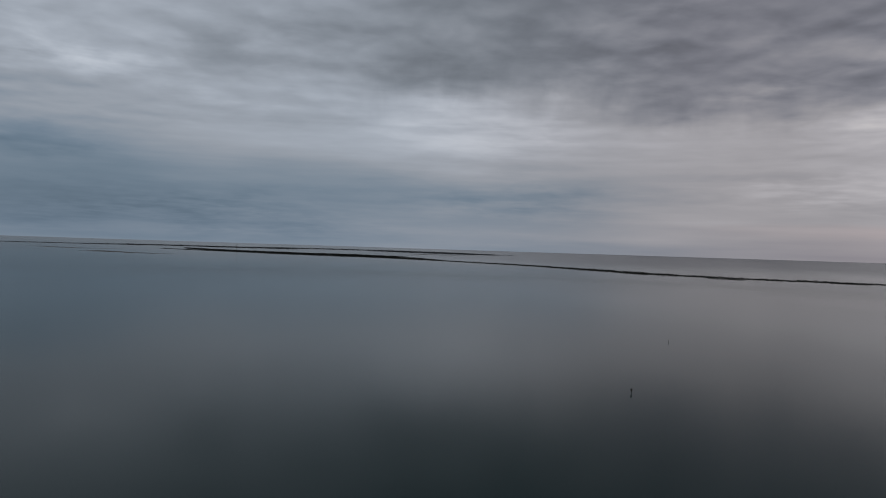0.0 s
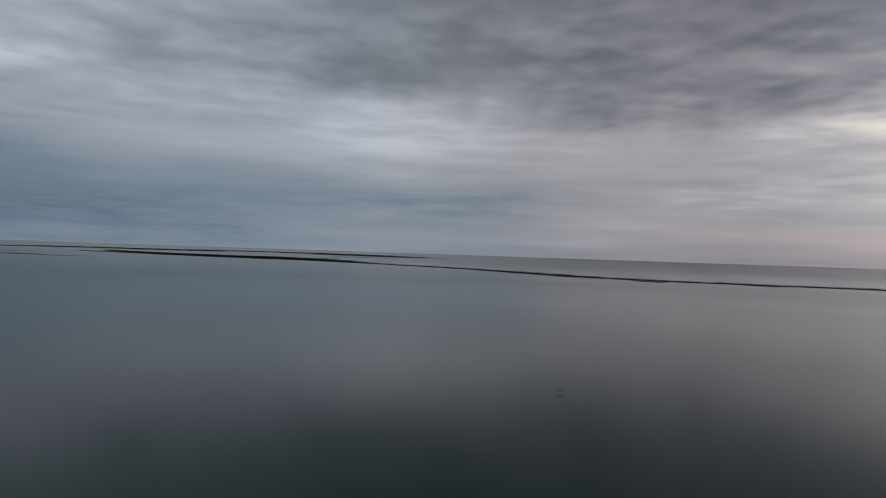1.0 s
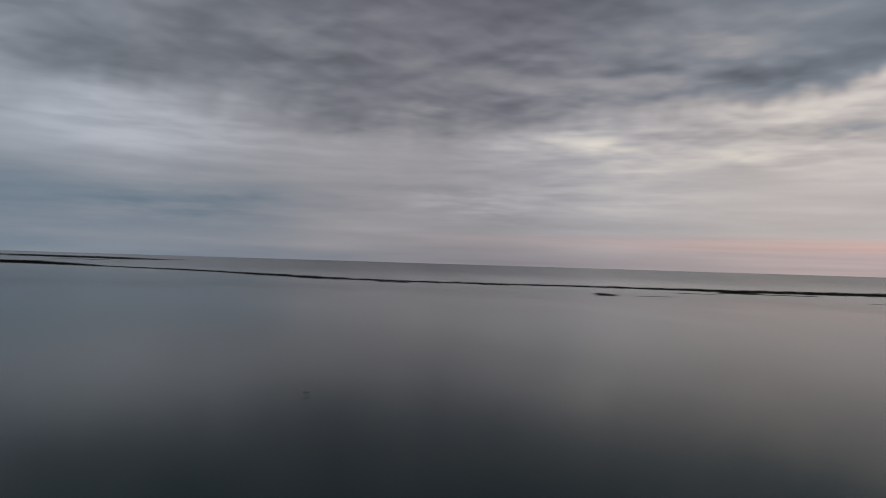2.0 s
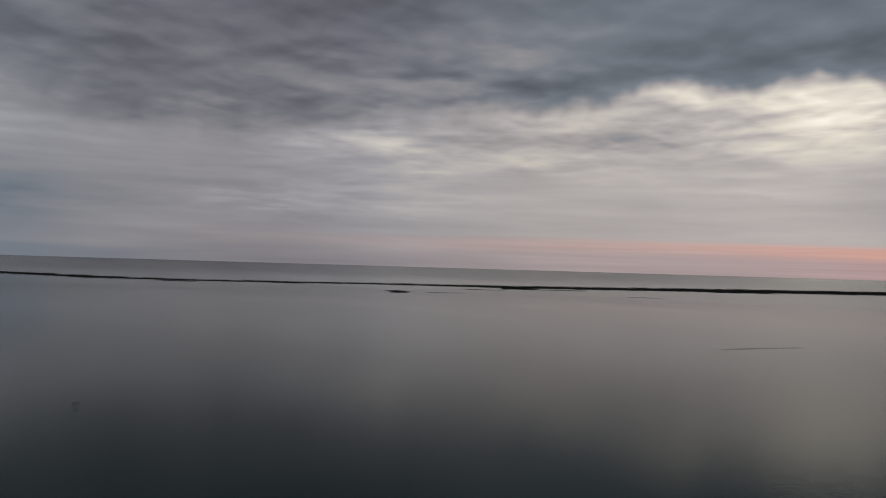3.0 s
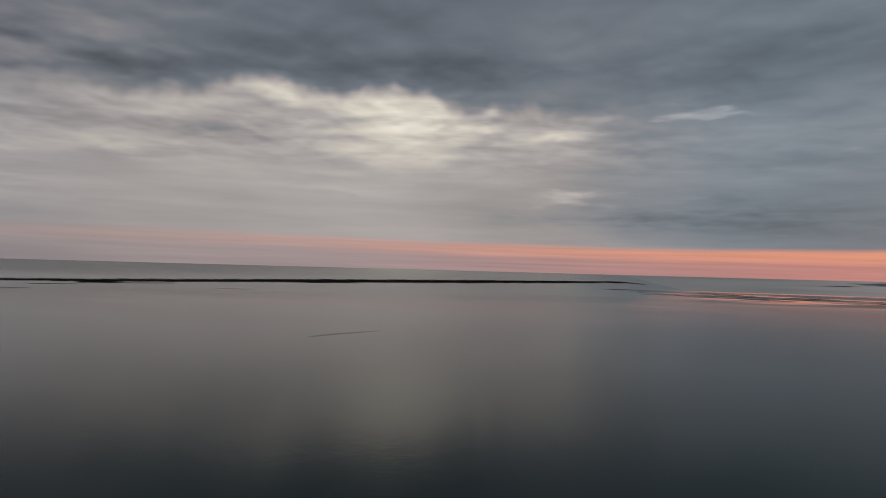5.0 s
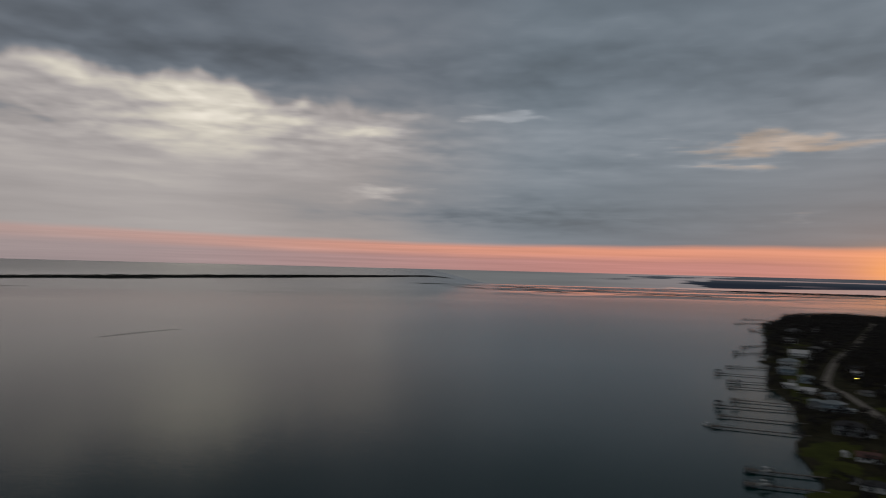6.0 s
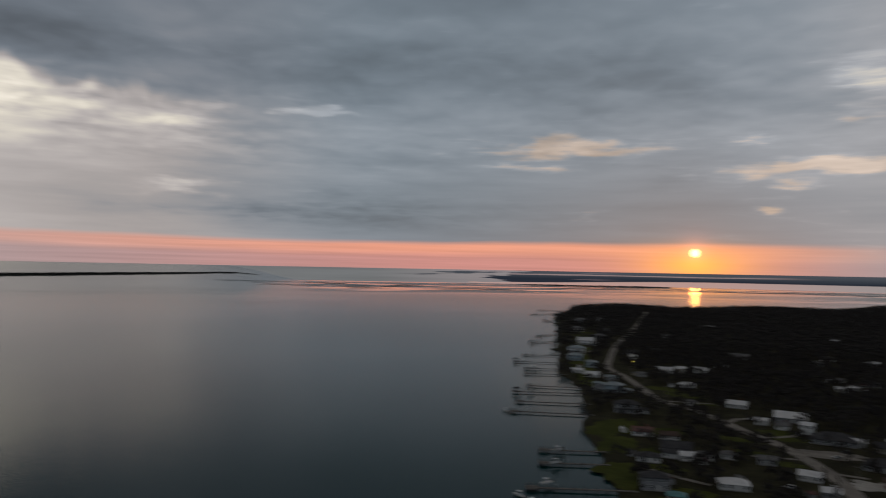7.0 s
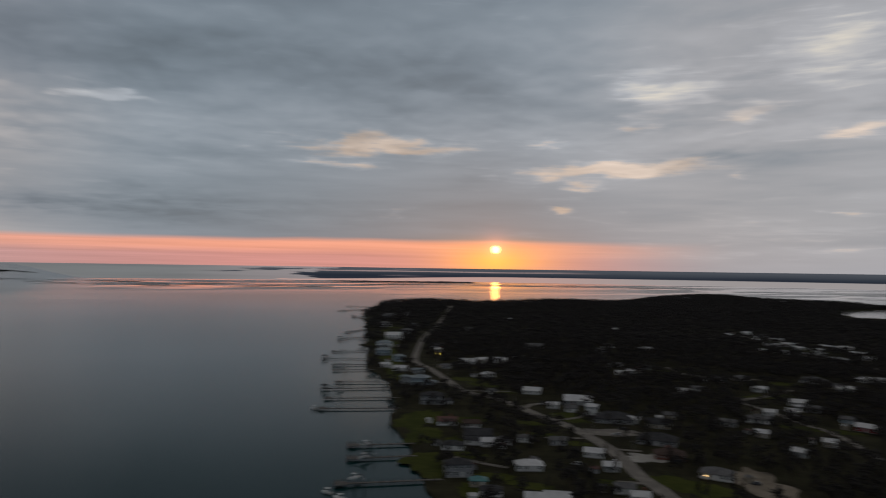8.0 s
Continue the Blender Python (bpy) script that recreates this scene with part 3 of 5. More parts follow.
def limb(a, b, r0, r1, sides=5):
    a, b = Vector(a), Vector(b)
    q = (b - a).to_track_quat("Z", "Y")
    vs = [a + q @ Vector((r0 * math.cos(6.2832 * i / sides), r0 * math.sin(6.2832 * i / sides), 0)) for i in range(sides)]
    vs += [b + q @ Vector((r1 * math.cos(6.2832 * i / sides), r1 * math.sin(6.2832 * i / sides), 0)) for i in range(sides)]
    fs = []
    for i in range(sides):
        j = (i + 1) % sides
        fs += [(i, j, sides + j), (i, sides + j, sides + i)]
    return np.array([tuple(v) for v in vs]), np.array(fs)


def tree_form(seed, kind, clumps, wood=True):
    """A tree one metre tall: leaf vertices and faces, wood vertices and faces."""
    rng = np.random.default_rng(seed)
    lv, lf, wv, wf = [], [], [], []
    lobes = []
    if kind == "pine":
        for i in range(7):
            h = 0.42 + 0.08 * i
            a = rng.uniform(0, 6.28)
            r = 0.17 * (1 - 0.10 * i) * rng.uniform(0.5, 1.1)
            lobes.append((r * math.cos(a), r * math.sin(a), h, 0.11 * (1.15 - 0.10 * i)))
        lobes.append((0, 0, 0.96, 0.05))
    elif kind == "oak":
        for i in range(8):
            a = 6.28 * i / 8 + rng.uniform(-0.4, 0.4)
            r = rng.uniform(0.12, 0.34)
            lobes.append((r * math.cos(a), r * math.sin(a), rng.uniform(0.45, 0.85) - 0.3 * r, rng.uniform(0.13, 0.2)))
        lobes.append((0, 0, 0.82, 0.17))
    else:
        for i in range(5):
            a = 6.28 * i / 5 + rng.uniform(-0.5, 0.5)
            r = rng.uniform(0.1, 0.5)
            lobes.append((r * math.cos(a), r * math.sin(a), rng.uniform(0.3, 0.75), rng.uniform(0.2, 0.32)))
    for i in range(clumps):
        lx, ly, lz, lr = lobes[i % len(lobes)]
        p = rng.normal(0, 1, 3)
        p /= np.linalg.norm(p)
        p *= lr * rng.uniform(0.45, 1.05)
        size = lr * rng.uniform(0.35, 0.6) * (18.0 / clumps) ** 0.3 * (1.5 if clumps < 30 else 1.25)
        lf.append(OCTA + 6 * len(lv))
        lv.append(clump(rng, (lx + p[0], ly + p[1], lz + 0.8 * p[2]), size))
    if wood:
        lean = rng.uniform(-0.04, 0.04, 2)
        top = (lean[0], lean[1], 0.62 if kind == "oak" else 0.93)
        for a, b, r0, r1 in [((0, 0, 0), top, 0.022, 0.008)] + [((lean[0] * 0.5, lean[1] * 0.5, 0.35 + 0.04 * j), lobes[j][:3], 0.012, 0.004) for j in range(min(5, len(lobes)))]:
            v, f = limb(a, b, r0, r1)
            wf.append(f + sum(len(x) for x in wv))
            wv.append(v)
    cat = lambda x, w: np.concatenate(x) if x else np.zeros((0, w), float)
    return cat(lv, 3), cat(lf, 3).astype(int), cat(wv, 3), cat(wf, 3).astype(int)


def tri_mesh(name, verts, faces, slots, materials):
    data = bpy.data.meshes.new(name)
    nf = len(faces)
    data.vertices.add(len(verts))
    data.vertices.foreach_set("co", np.ascontiguousarray(verts, dtype=np.float32).ravel())
    data.loops.add(3 * nf)
    data.loops.foreach_set("vertex_index", np.ascontiguousarray(faces, dtype=np.int32).ravel())
    data.polygons.add(nf)
    data.polygons.foreach_set("loop_start", np.arange(0, 3 * nf, 3, dtype=np.int32))
    for mat in materials:
        data.materials.append(mat)
    data.polygons.foreach_set("material_index", np.ascontiguousarray(slots, dtype=np.int32))
    data.update(calc_edges=True)
    data.validate()
    return data


def scatter(name, forms, spots, materials, label, category):
    """One mesh of many plants. spots: rows of x, y, z, breadth, height, turn."""
    spots = np.array(spots)
    pick = np.random.default_rng(5).integers(0, len(forms), len(spots))
    vs, fs, ss, base = [], [], [], 0
    for i, (lv, lf, wv, wf) in enumerate(forms):
        own = spots[pick == i]
        if not len(own):
            continue
        v = np.concatenate([lv, wv])
        f = np.concatenate([lf, wf + len(lv)])
        slot = np.concatenate([np.zeros(len(lf)), np.ones(len(wf))])
        c, s = np.cos(own[:, 5])[:, None], np.sin(own[:, 5])[:, None]
        x = (v[None, :, 0] * c - v[None, :, 1] * s) * own[:, 3:4] + own[:, 0:1]
        y = (v[None, :, 0] * s + v[None, :, 1] * c) * own[:, 3:4] + own[:, 1:2]
        z = v[None, :, 2] * own[:, 4:5] + own[:, 2:3]
        vs.append(np.stack([x, y, z], -1).reshape(-1, 3))
        fs.append((f[None] + (np.arange(len(own)) * len(v))[:, None, None]).reshape(-1, 3) + base)
        ss.append(np.tile(slot, len(own)))
        base += len(own) * len(v)
    ob = new(name, tri_mesh(name, np.concatenate(vs), np.concatenate(fs), np.concatenate(ss), materials))
    return tagged(ob, label, category, kind="stuff")


# ---- far islands, marsh and mud ----
SCRUB_FORMS = [tree_form(300 + i, "scrub", 5, False) for i in range(5)]


def island(name, points, width, material, label, category="island", scrub=0.0, tall=3.0, pace=14.0, seed=0.0, rough=0.5, bank=0.6, near=0.5, leaf=None):
    """A low strip of land along a line of the plan, ragged along both shores, with scrub on it (plants per
    1000 square metres). A third number of a point is the width there; near: the share of it to the right of the line."""
    line = curve([(*p, width)[:3] if len(p) == 2 else p for p in (tuple(q) for q in points)], pace)
    n = len(line)
    verts, faces, spots = [], [], []
    rng = np.random.default_rng(int(seed * 10) + 11)
    for i, p in enumerate(line):
        t = (line[min(i + 1, n - 1)] - line[max(i - 1, 0)]).to_2d().normalized()
        side = Vector((-t.y, t.x))
        wide = p.z
        p = p.to_2d()
        taper = max(0.06, min(1.0, 6.0 * i / n, 6.0 * (n - 1 - i) / n) ** 0.6)
        wl, wr = [max(0.4, wide * share * taper * (1 + rough * (wander(p.x, p.y, 90, seed + s) + 0.6 * wander(p.x, p.y, 27, seed + s + 3)))) for s, share in ((0.0, near), (5.0, 1 - near))]
        for u, z in ((-wl, -0.5), (-wl * 0.8, bank * 0.5), (0.0, bank), (wr * 0.8, bank * 0.5), (wr, -0.5)):
            q = p + side * u
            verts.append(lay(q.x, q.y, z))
        if i:
            a, b = 5 * (i - 1), 5 * i
            faces += [(a + j, a + j + 1, b + j + 1, b + j) for j in range(4)]
        for _ in range(rng.poisson(scrub * (wl + wr) * pace / 1000)):
            u = rng.uniform(-wl, wr) * 0.9
            q = p + side * u + t * float(rng.uniform(-0.5, 0.5)) * pace
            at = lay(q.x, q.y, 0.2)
            f = min(1.0, math.hypot(at.x, at.y) / q.length)
            grow = 0.75 + 0.8 * wander(q.x, q.y, 120, seed + 9)
            b = float(rng.uniform(0.8, 1.6)) * tall * f * 1.6
            spots.append((at.x, at.y, at.z, b, tall * f * max(0.3, grow) * float(rng.uniform(0.7, 1.3)), float(rng.uniform(0, 6.28))))
    ob = tagged(mesh_ob(name, verts, faces, material, smooth=True), label, category)
    if spots:
        grown = scatter("scrub", SCRUB_FORMS, spots, [leaf or M_SCRUB], "low dark wind-shaped scrub", "")
        grown.parent = ob
    return ob


BAR = [
    (-3700, 10300, 500), (-3000, 8700, 900), (-1900, 7150, 1500), (-1300, 6850, 1700), (-683, 6480, 750), (-200, 5850, 300), (270, 5155, 220), (599, 4574, 220), (911, 3690, 260), (1240, 3230, 230), (1640, 3030, 220),
    (1800, 2950, 220), (2126, 2840, 280), (2560, 2500, 420), (3000, 2280, 480), (3445, 2120, 560), (4318, 1780, 800), (5360, 1380, 900), (6400, 1060, 900), (7577, 731, 800), (9200, 450, 500), (11200, 190, 100),
]
island("barrier_island", BAR, 150, M_MARSH, "long low barrier island dark with scrub between sound and sea", scrub=1.2, tall=5.0, seed=1.0, near=0.08, rough=0.35)
island("island_spur", [(-1750, 6850), (-1200, 6500), (-500, 6150), (-100, 5750)], 170, M_MARSH, "dark marshy spur along the barrier island", scrub=2.5, tall=3.0, seed=2.0)
island("island_spur", [(-3300, 8450), (-2500, 7600), (-1800, 7000)], 220, M_MARSH, "dark marshy spur along the barrier island", scrub=2.5, tall=3.5, seed=2.6)
for pts, w, h, s in (
    ([(-7800, 10600), (-7300, 11000), (-6450, 11700), (-6027, 12300), (-5650, 14000), (-4900, 15200)], 1500, 9.0, 3.0),
    ([(-5300, 13600), (-4700, 15600), (-3700, 16600)], 3500, 13.0, 4.0),
    ([(-4300, 17000), (-3400, 18500), (-2700, 20500), (-1311, 21500), (-300, 18000), (487, 14358)], 3000, 13.0, 5.0),
):
    island("outer_island", pts, w, M_HAZELAND, "distant wooded island low on the horizon", scrub=0.06, leaf=M_HAZEWOOD, tall=h, pace=40.0, seed=s)
island("shoal", [(-500, 11700), (-211, 11342), (250, 10900)], 900, M_MUD, "thin dark shoal in open water", pace=20, seed=6.0)
island("shoal", [(-2655, 5425), (-2173, 5004), (-1822, 4906)], 240, M_MUD, "thin dark shoal in open water", pace=16, seed=6.5, rough=1.0)
island("shoal", [(-3900, 6900), (-3300, 6500), (-2900, 6600)], 200, M_MUD, "thin dark shoal in open water", pace=16, seed=6.9, rough=1.2)
# islets and shoals before the barrier island
for pts, w, scrub, tall, s in (
    ([(1530, 1950), (1600, 2040), (1665, 2125)], 30, 3.0, 3.0, 7.0), ([(1664, 1950), (1730, 1930), (1800, 1910)], 14, 0.0, 1.0, 7.4),
    ([(2120, 2245), (2190, 2200), (2250, 2150)], 26, 0.6, 1.2, 7.8), ([(2450, 2300), (2534, 2215), (2635, 2144), (2760, 2080)], 34, 0.8, 1.6, 8.2),
    ([(2520, 2400), (2570, 2330), (2620, 2260)], 130, 3.0, 4.0, 8.6), ([(2311, 1559), (2345, 1505), (2372, 1453)], 12, 0.0, 1.0, 9.0),
    ([(3600, 1990), (3820, 1900), (4050, 1850)], 110, 2.0, 3.0, 9.4), ([(1150, 3120), (1240, 3090), (1290, 3085)], 60, 1.5, 2.5, 9.8),
    ([(900, 3560), (950, 3480), (985, 3420)], 36, 0.8, 2.0, 10.2), ([(1610, 2995), (1680, 2950), (1760, 2930)], 40, 0.8, 2.0, 10.6),
):
    island("islet", pts, w * 2.6, M_MUD if not scrub else M_MARSH, "small dark marsh islet in calm water" if scrub else "thin dark mud bank in calm water", "islet", scrub=scrub * 1.5, tall=tall, pace=9.0, seed=s, rough=0.8)
# the ruffled streak on the sound
ring = [(p.x + 3.5 * w, p.y + 2.5 * w) for pts, w in ((curve([(838, 430), (890, 420), (930, 405), (975, 386)], 6), 1), (curve([(975, 386), (930, 403), (890, 416), (838, 430)], 6), -1)) for p in pts[:-1]]
sheet("ripple_streak", ring, 0.03, M_SLICK, "thin ruffled streak on calm water", "water")


def mud_lines(count, x0, x1, y0, y1, long, wide, seed):
    """Thin banks that lie across the view, in one stretch of the flats."""
    rng = np.random.default_rng(seed)
    for i in range(count):
        x, y = float(rng.uniform(x0, x1)), float(rng.uniform(y0, y1))
        across = Vector((y, -x)).normalized()
        half = across * long * float(rng.uniform(0.4, 1.0)) / 2
        bend = Vector((x, y)).normalized() * float(rng.uniform(-1, 1)) * long * 0.10
        c = Vector((x, y))
        island("mud_bank", [c - half - bend, c - half * 0.3 + bend, c + half * 0.4 - bend * 0.6, c + half + bend], wide * float(rng.uniform(0.5, 1.3)), M_MUD, "thin dark bank of wet mud and marsh", "mud bank", scrub=2.0, tall=1.2, pace=14.0, seed=float(rng.uniform(20, 60)), rough=1.0)


island("mud_bank", [(4499, 344), (4560, 240), (4640, 60), (4600, -120)], 70, M_MARSH, "dark marsh bank at the end of the island", "mud bank", scrub=4.0, tall=1.5, seed=13.0)
mud_lines(16, 3450, 4400, -430, 80, 230, 60, 1)
mud_lines(18, 3050, 3950, -1050, -350, 250, 55, 2)
mud_lines(14, 3300, 4200, -2500, -1300, 360, 70, 3)
mud_lines(12, 2700, 3500, -3300, -2200, 340, 70, 4)
island("mud_bank", [(3560, -1600), (3450, -1900), (3260, -2130), (2990, -2420)], 70, M_MUD, "long thin bank of wet mud and marsh", "mud bank", scrub=3.0, tall=1.3, seed=14.0, rough=0.9)

# the mainland shore beneath the sunset, low and wooded
MAIN = [(5900, -2200), (5600, -2280), (5250, -2450), (5500, -3000), (6100, -3560)]
island("mainland", MAIN, 320, M_HAZELAND, "dark wooded mainland shore on the horizon", scrub=1.5, leaf=M_HAZEWOOD, tall=8.0, pace=22.0, seed=15.0, rough=0.5)
island("marsh_spit", [(6000, -2200), (5500, -2120), (5150, -2100)], 240, M_MARSH, "dark marsh spit before the mainland", scrub=2.0, tall=5.0, seed=16.0)


# ---- roads, lawns and bare ground ----
def plot(name, x, y, a, b, turn, seed, material, label, category, z=0.02):
    ring = blot(x, y, a, b, turn, seed, 56, 0.36)
    sheet(name, ring, LAND_Z + z, material, label, category)
    CLEAR.append((x, y, a, b, turn))
    return ring


CLEAR = []
for i, (x, y, a, b, turn) in enumerate((
    (383, -192, 27, 12, -40), (374, -208, 24, 10, 60), (345, -177, 20, 10, -35), (299, -154, 16, 10, -35), (299, -178, 9, 6, 40), (280, -148, 10, 6, -20), (930, -430, 26, 9, 25), (985, -446, 30, 9, 25), (626, -282, 18, 8, 25),
    (650, -292, 18, 7, 25), (503, -297, 18, 9, 30), (474, -295, 15, 8, 30), (354, -281, 12, 9, 60), (340, -276, 10, 6, 60), (222, -233, 17, 9, 35), (210, -236, 14, 9, 35), (296, -238, 9, 5, 40), (345, -246, 12, 5, 40), (318, -235, 10, 5, 40),
    (346, -455, 18, 8, 70), (253, -391, 15, 6, 35), (268, -381, 14, 6, 35), (544, -757, 34, 10, 35), (505, -772, 30, 9, 35), (468, -493, 22, 9, 40), (487, -447, 14, 6, 40), (380, -520, 15, 8, 40), (232, -209, 9, 5, 30), (263, -170, 9, 5, 40),
    (905, -412, 42, 11, -22), (835, -372, 34, 10, -22), (770, -350, 32, 10, -22), (705, -316, 36, 10, -22), (655, -298, 32, 9, -22), (610, -277, 30, 9, -22), (575, -262, 24, 8, -22), (540, -250, 20, 8, -22),
    (250, -150, 10, 6, -20), (760, -340, 22, 8, 25), (535, -262, 12, 6, 25), (440, -290, 10, 6, 30), (326, -184, 10, 5, -30), (246, -175, 10, 5, 30),
)):
    plot("lawn", x, y, a, b, turn, 40.0 + i, M_LAWN, "patch of mown grass among houses and trees", "lawn", 0.02 + 0.004 * i)
plot("sandy_lot", 204, -265, 24, 11, -30, 61.0, M_SAND, "bare pale sandy lot beside a house", "ground", 0.20)
CLEAR.append((200, -256, 30, 12, -20))
plot("parking_lot", 306, -273, 15, 9, 60, 62.0, M_ROAD, "bare grey parking area beside the road", "ground", 0.204)
plot("forecourt", 257, -253, 15, 8, 75, 63.0, M_CONCRETE, "pale paved forecourt before a brick house", "ground", 0.208)
ROADS = []
for pts, w, label in (
    ([(1500, -835), (1370, -759), (1035, -555), (878, -454), (780, -394), (678, -337), (617, -306), (571, -297), (508, -280), (466, -268), (443, -266), (419, -271), (383, -267)], 6.5, "pale worn asphalt shore road between dark trees"),
    ([(383, -267), (356, -263), (335, -262), (307, -256), (278, -247), (254, -236), (235, -226), (219, -221), (203, -214), (150, -195), (60, -180)], 7.5, "pale worn asphalt road past lawns and houses"),
    ([(359, -499), (347, -456), (343, -422), (317, -411), (298, -403), (276, -393), (258, -388), (237, -376), (205, -352)], 4.5, "narrow pale road among inland houses"),
    ([(740, -890), (657, -830), (557, -753), (490, -718), (435, -698), (380, -672)], 5.5, "pale road through an inland settlement"),
    ([(493, -505), (454, -486), (430, -494), (402, -520)], 4.5, "narrow pale lane in a clearing of the wood"),
    ([(383, -267), (392, -280), (391, -302)], 4.5, "pale lane from the shore road to a row of houses"),
):
    _, line = ribbon("road", pts, w, LAND_Z + 0.22, M_ROAD, label, "road", rough=0.10)
    ROADS.append((line, w))
for pts in (
    [(455, -268), (448, -282), (440, -296)], [(345, -262), (345, -276), (348, -290)], [(300, -254), (306, -242), (312, -232)], [(492, -276), (498, -264), (503, -258)], [(585, -301), (592, -288)], [(278, -248), (268, -258)],
    [(226, -222), (234, -212)], [(300, -168), (282, -176), (272, -182)],
):
    ribbon("driveway", pts, 3.2, LAND_Z + 0.23, M_ROAD, "pale worn driveway beside a house", "driveway", pace=4.0, rough=0.08)


# ---- houses ----
def window_meshes():
    frame_bm = boxes((-0.6, -0.06, -0.75, -0.5, 0.06, 0.75), (0.5, -0.06, -0.75, 0.6, 0.06, 0.75), (-0.5, -0.06, 0.65, 0.5, 0.06, 0.75), (-0.5, -0.06, -0.75, 0.5, 0.06, -0.65), (-0.5, -0.05, -0.04, 0.5, 0.05, 0.04))
    a = part("window", frame_bm, M_TRIM)
    b = part("pane", boxes((-0.5, -0.02, -0.65, 0.5, 0.03, 0.65)), M_GLASS)
    c = part("door", boxes((-0.5, -0.06, 0.0, 0.5, 0.06, 2.05), (-0.4, -0.08, 0.25, 0.4, -0.06, 0.9), (-0.4, -0.08, 1.1, 0.4, -0.06, 1.85)), M_TRIM)
    out = [o.data for o in (a, b, c)]
    for o in (a, b, c):
        bpy.data.objects.remove(o)
    return out


WINDOW, PANE, DOOR = window_meshes()


def put_window(parent, x, y, z, turn):
    w = shared("window", WINDOW, parent, pose(x, y, z, 0, 0, turn))
    shared("pane", PANE, w)


def roof_mesh(w, d, rise, over, style, ribs):
    """A pitched roof with thick eaves: gable or hip."""
    bm = bmesh.new()
    x, y = w / 2 + over, d / 2 + over
    drop = rise * over / (d / 2)
    inset = 0.0 if style == "gable" else min(x * 0.95, y)
    top = [(-x, -y, -drop), (x, -y, -drop), (x, y, -drop), (-x, y, -drop), (-(x - inset), 0, rise), (x - inset, 0, rise)]
    up = [bm.verts.new(p) for p in top]
    lo = [bm.verts.new((p[0], p[1], p[2] - 0.22)) for p in top]
    for vs, flip in ((up, False), (lo, True)):
        for f in ((0, 1, 5, 4), (2, 3, 4, 5), (1, 2, 5), (3, 0, 4)):
            if style == "gable" and len(f) == 3:
                continue
            q = [vs[i] for i in f]
            bm.faces.new(q[::-1] if flip else q)
    ring = (0, 1, 5, 2, 3, 4) if style == "gable" else (0, 1, 2, 3)
    for i in range(len(ring)):
        a, b = ring[i], ring[(i + 1) % len(ring)]
        bm.faces.new((lo[a], lo[b], up[b], up[a]))
    return bm


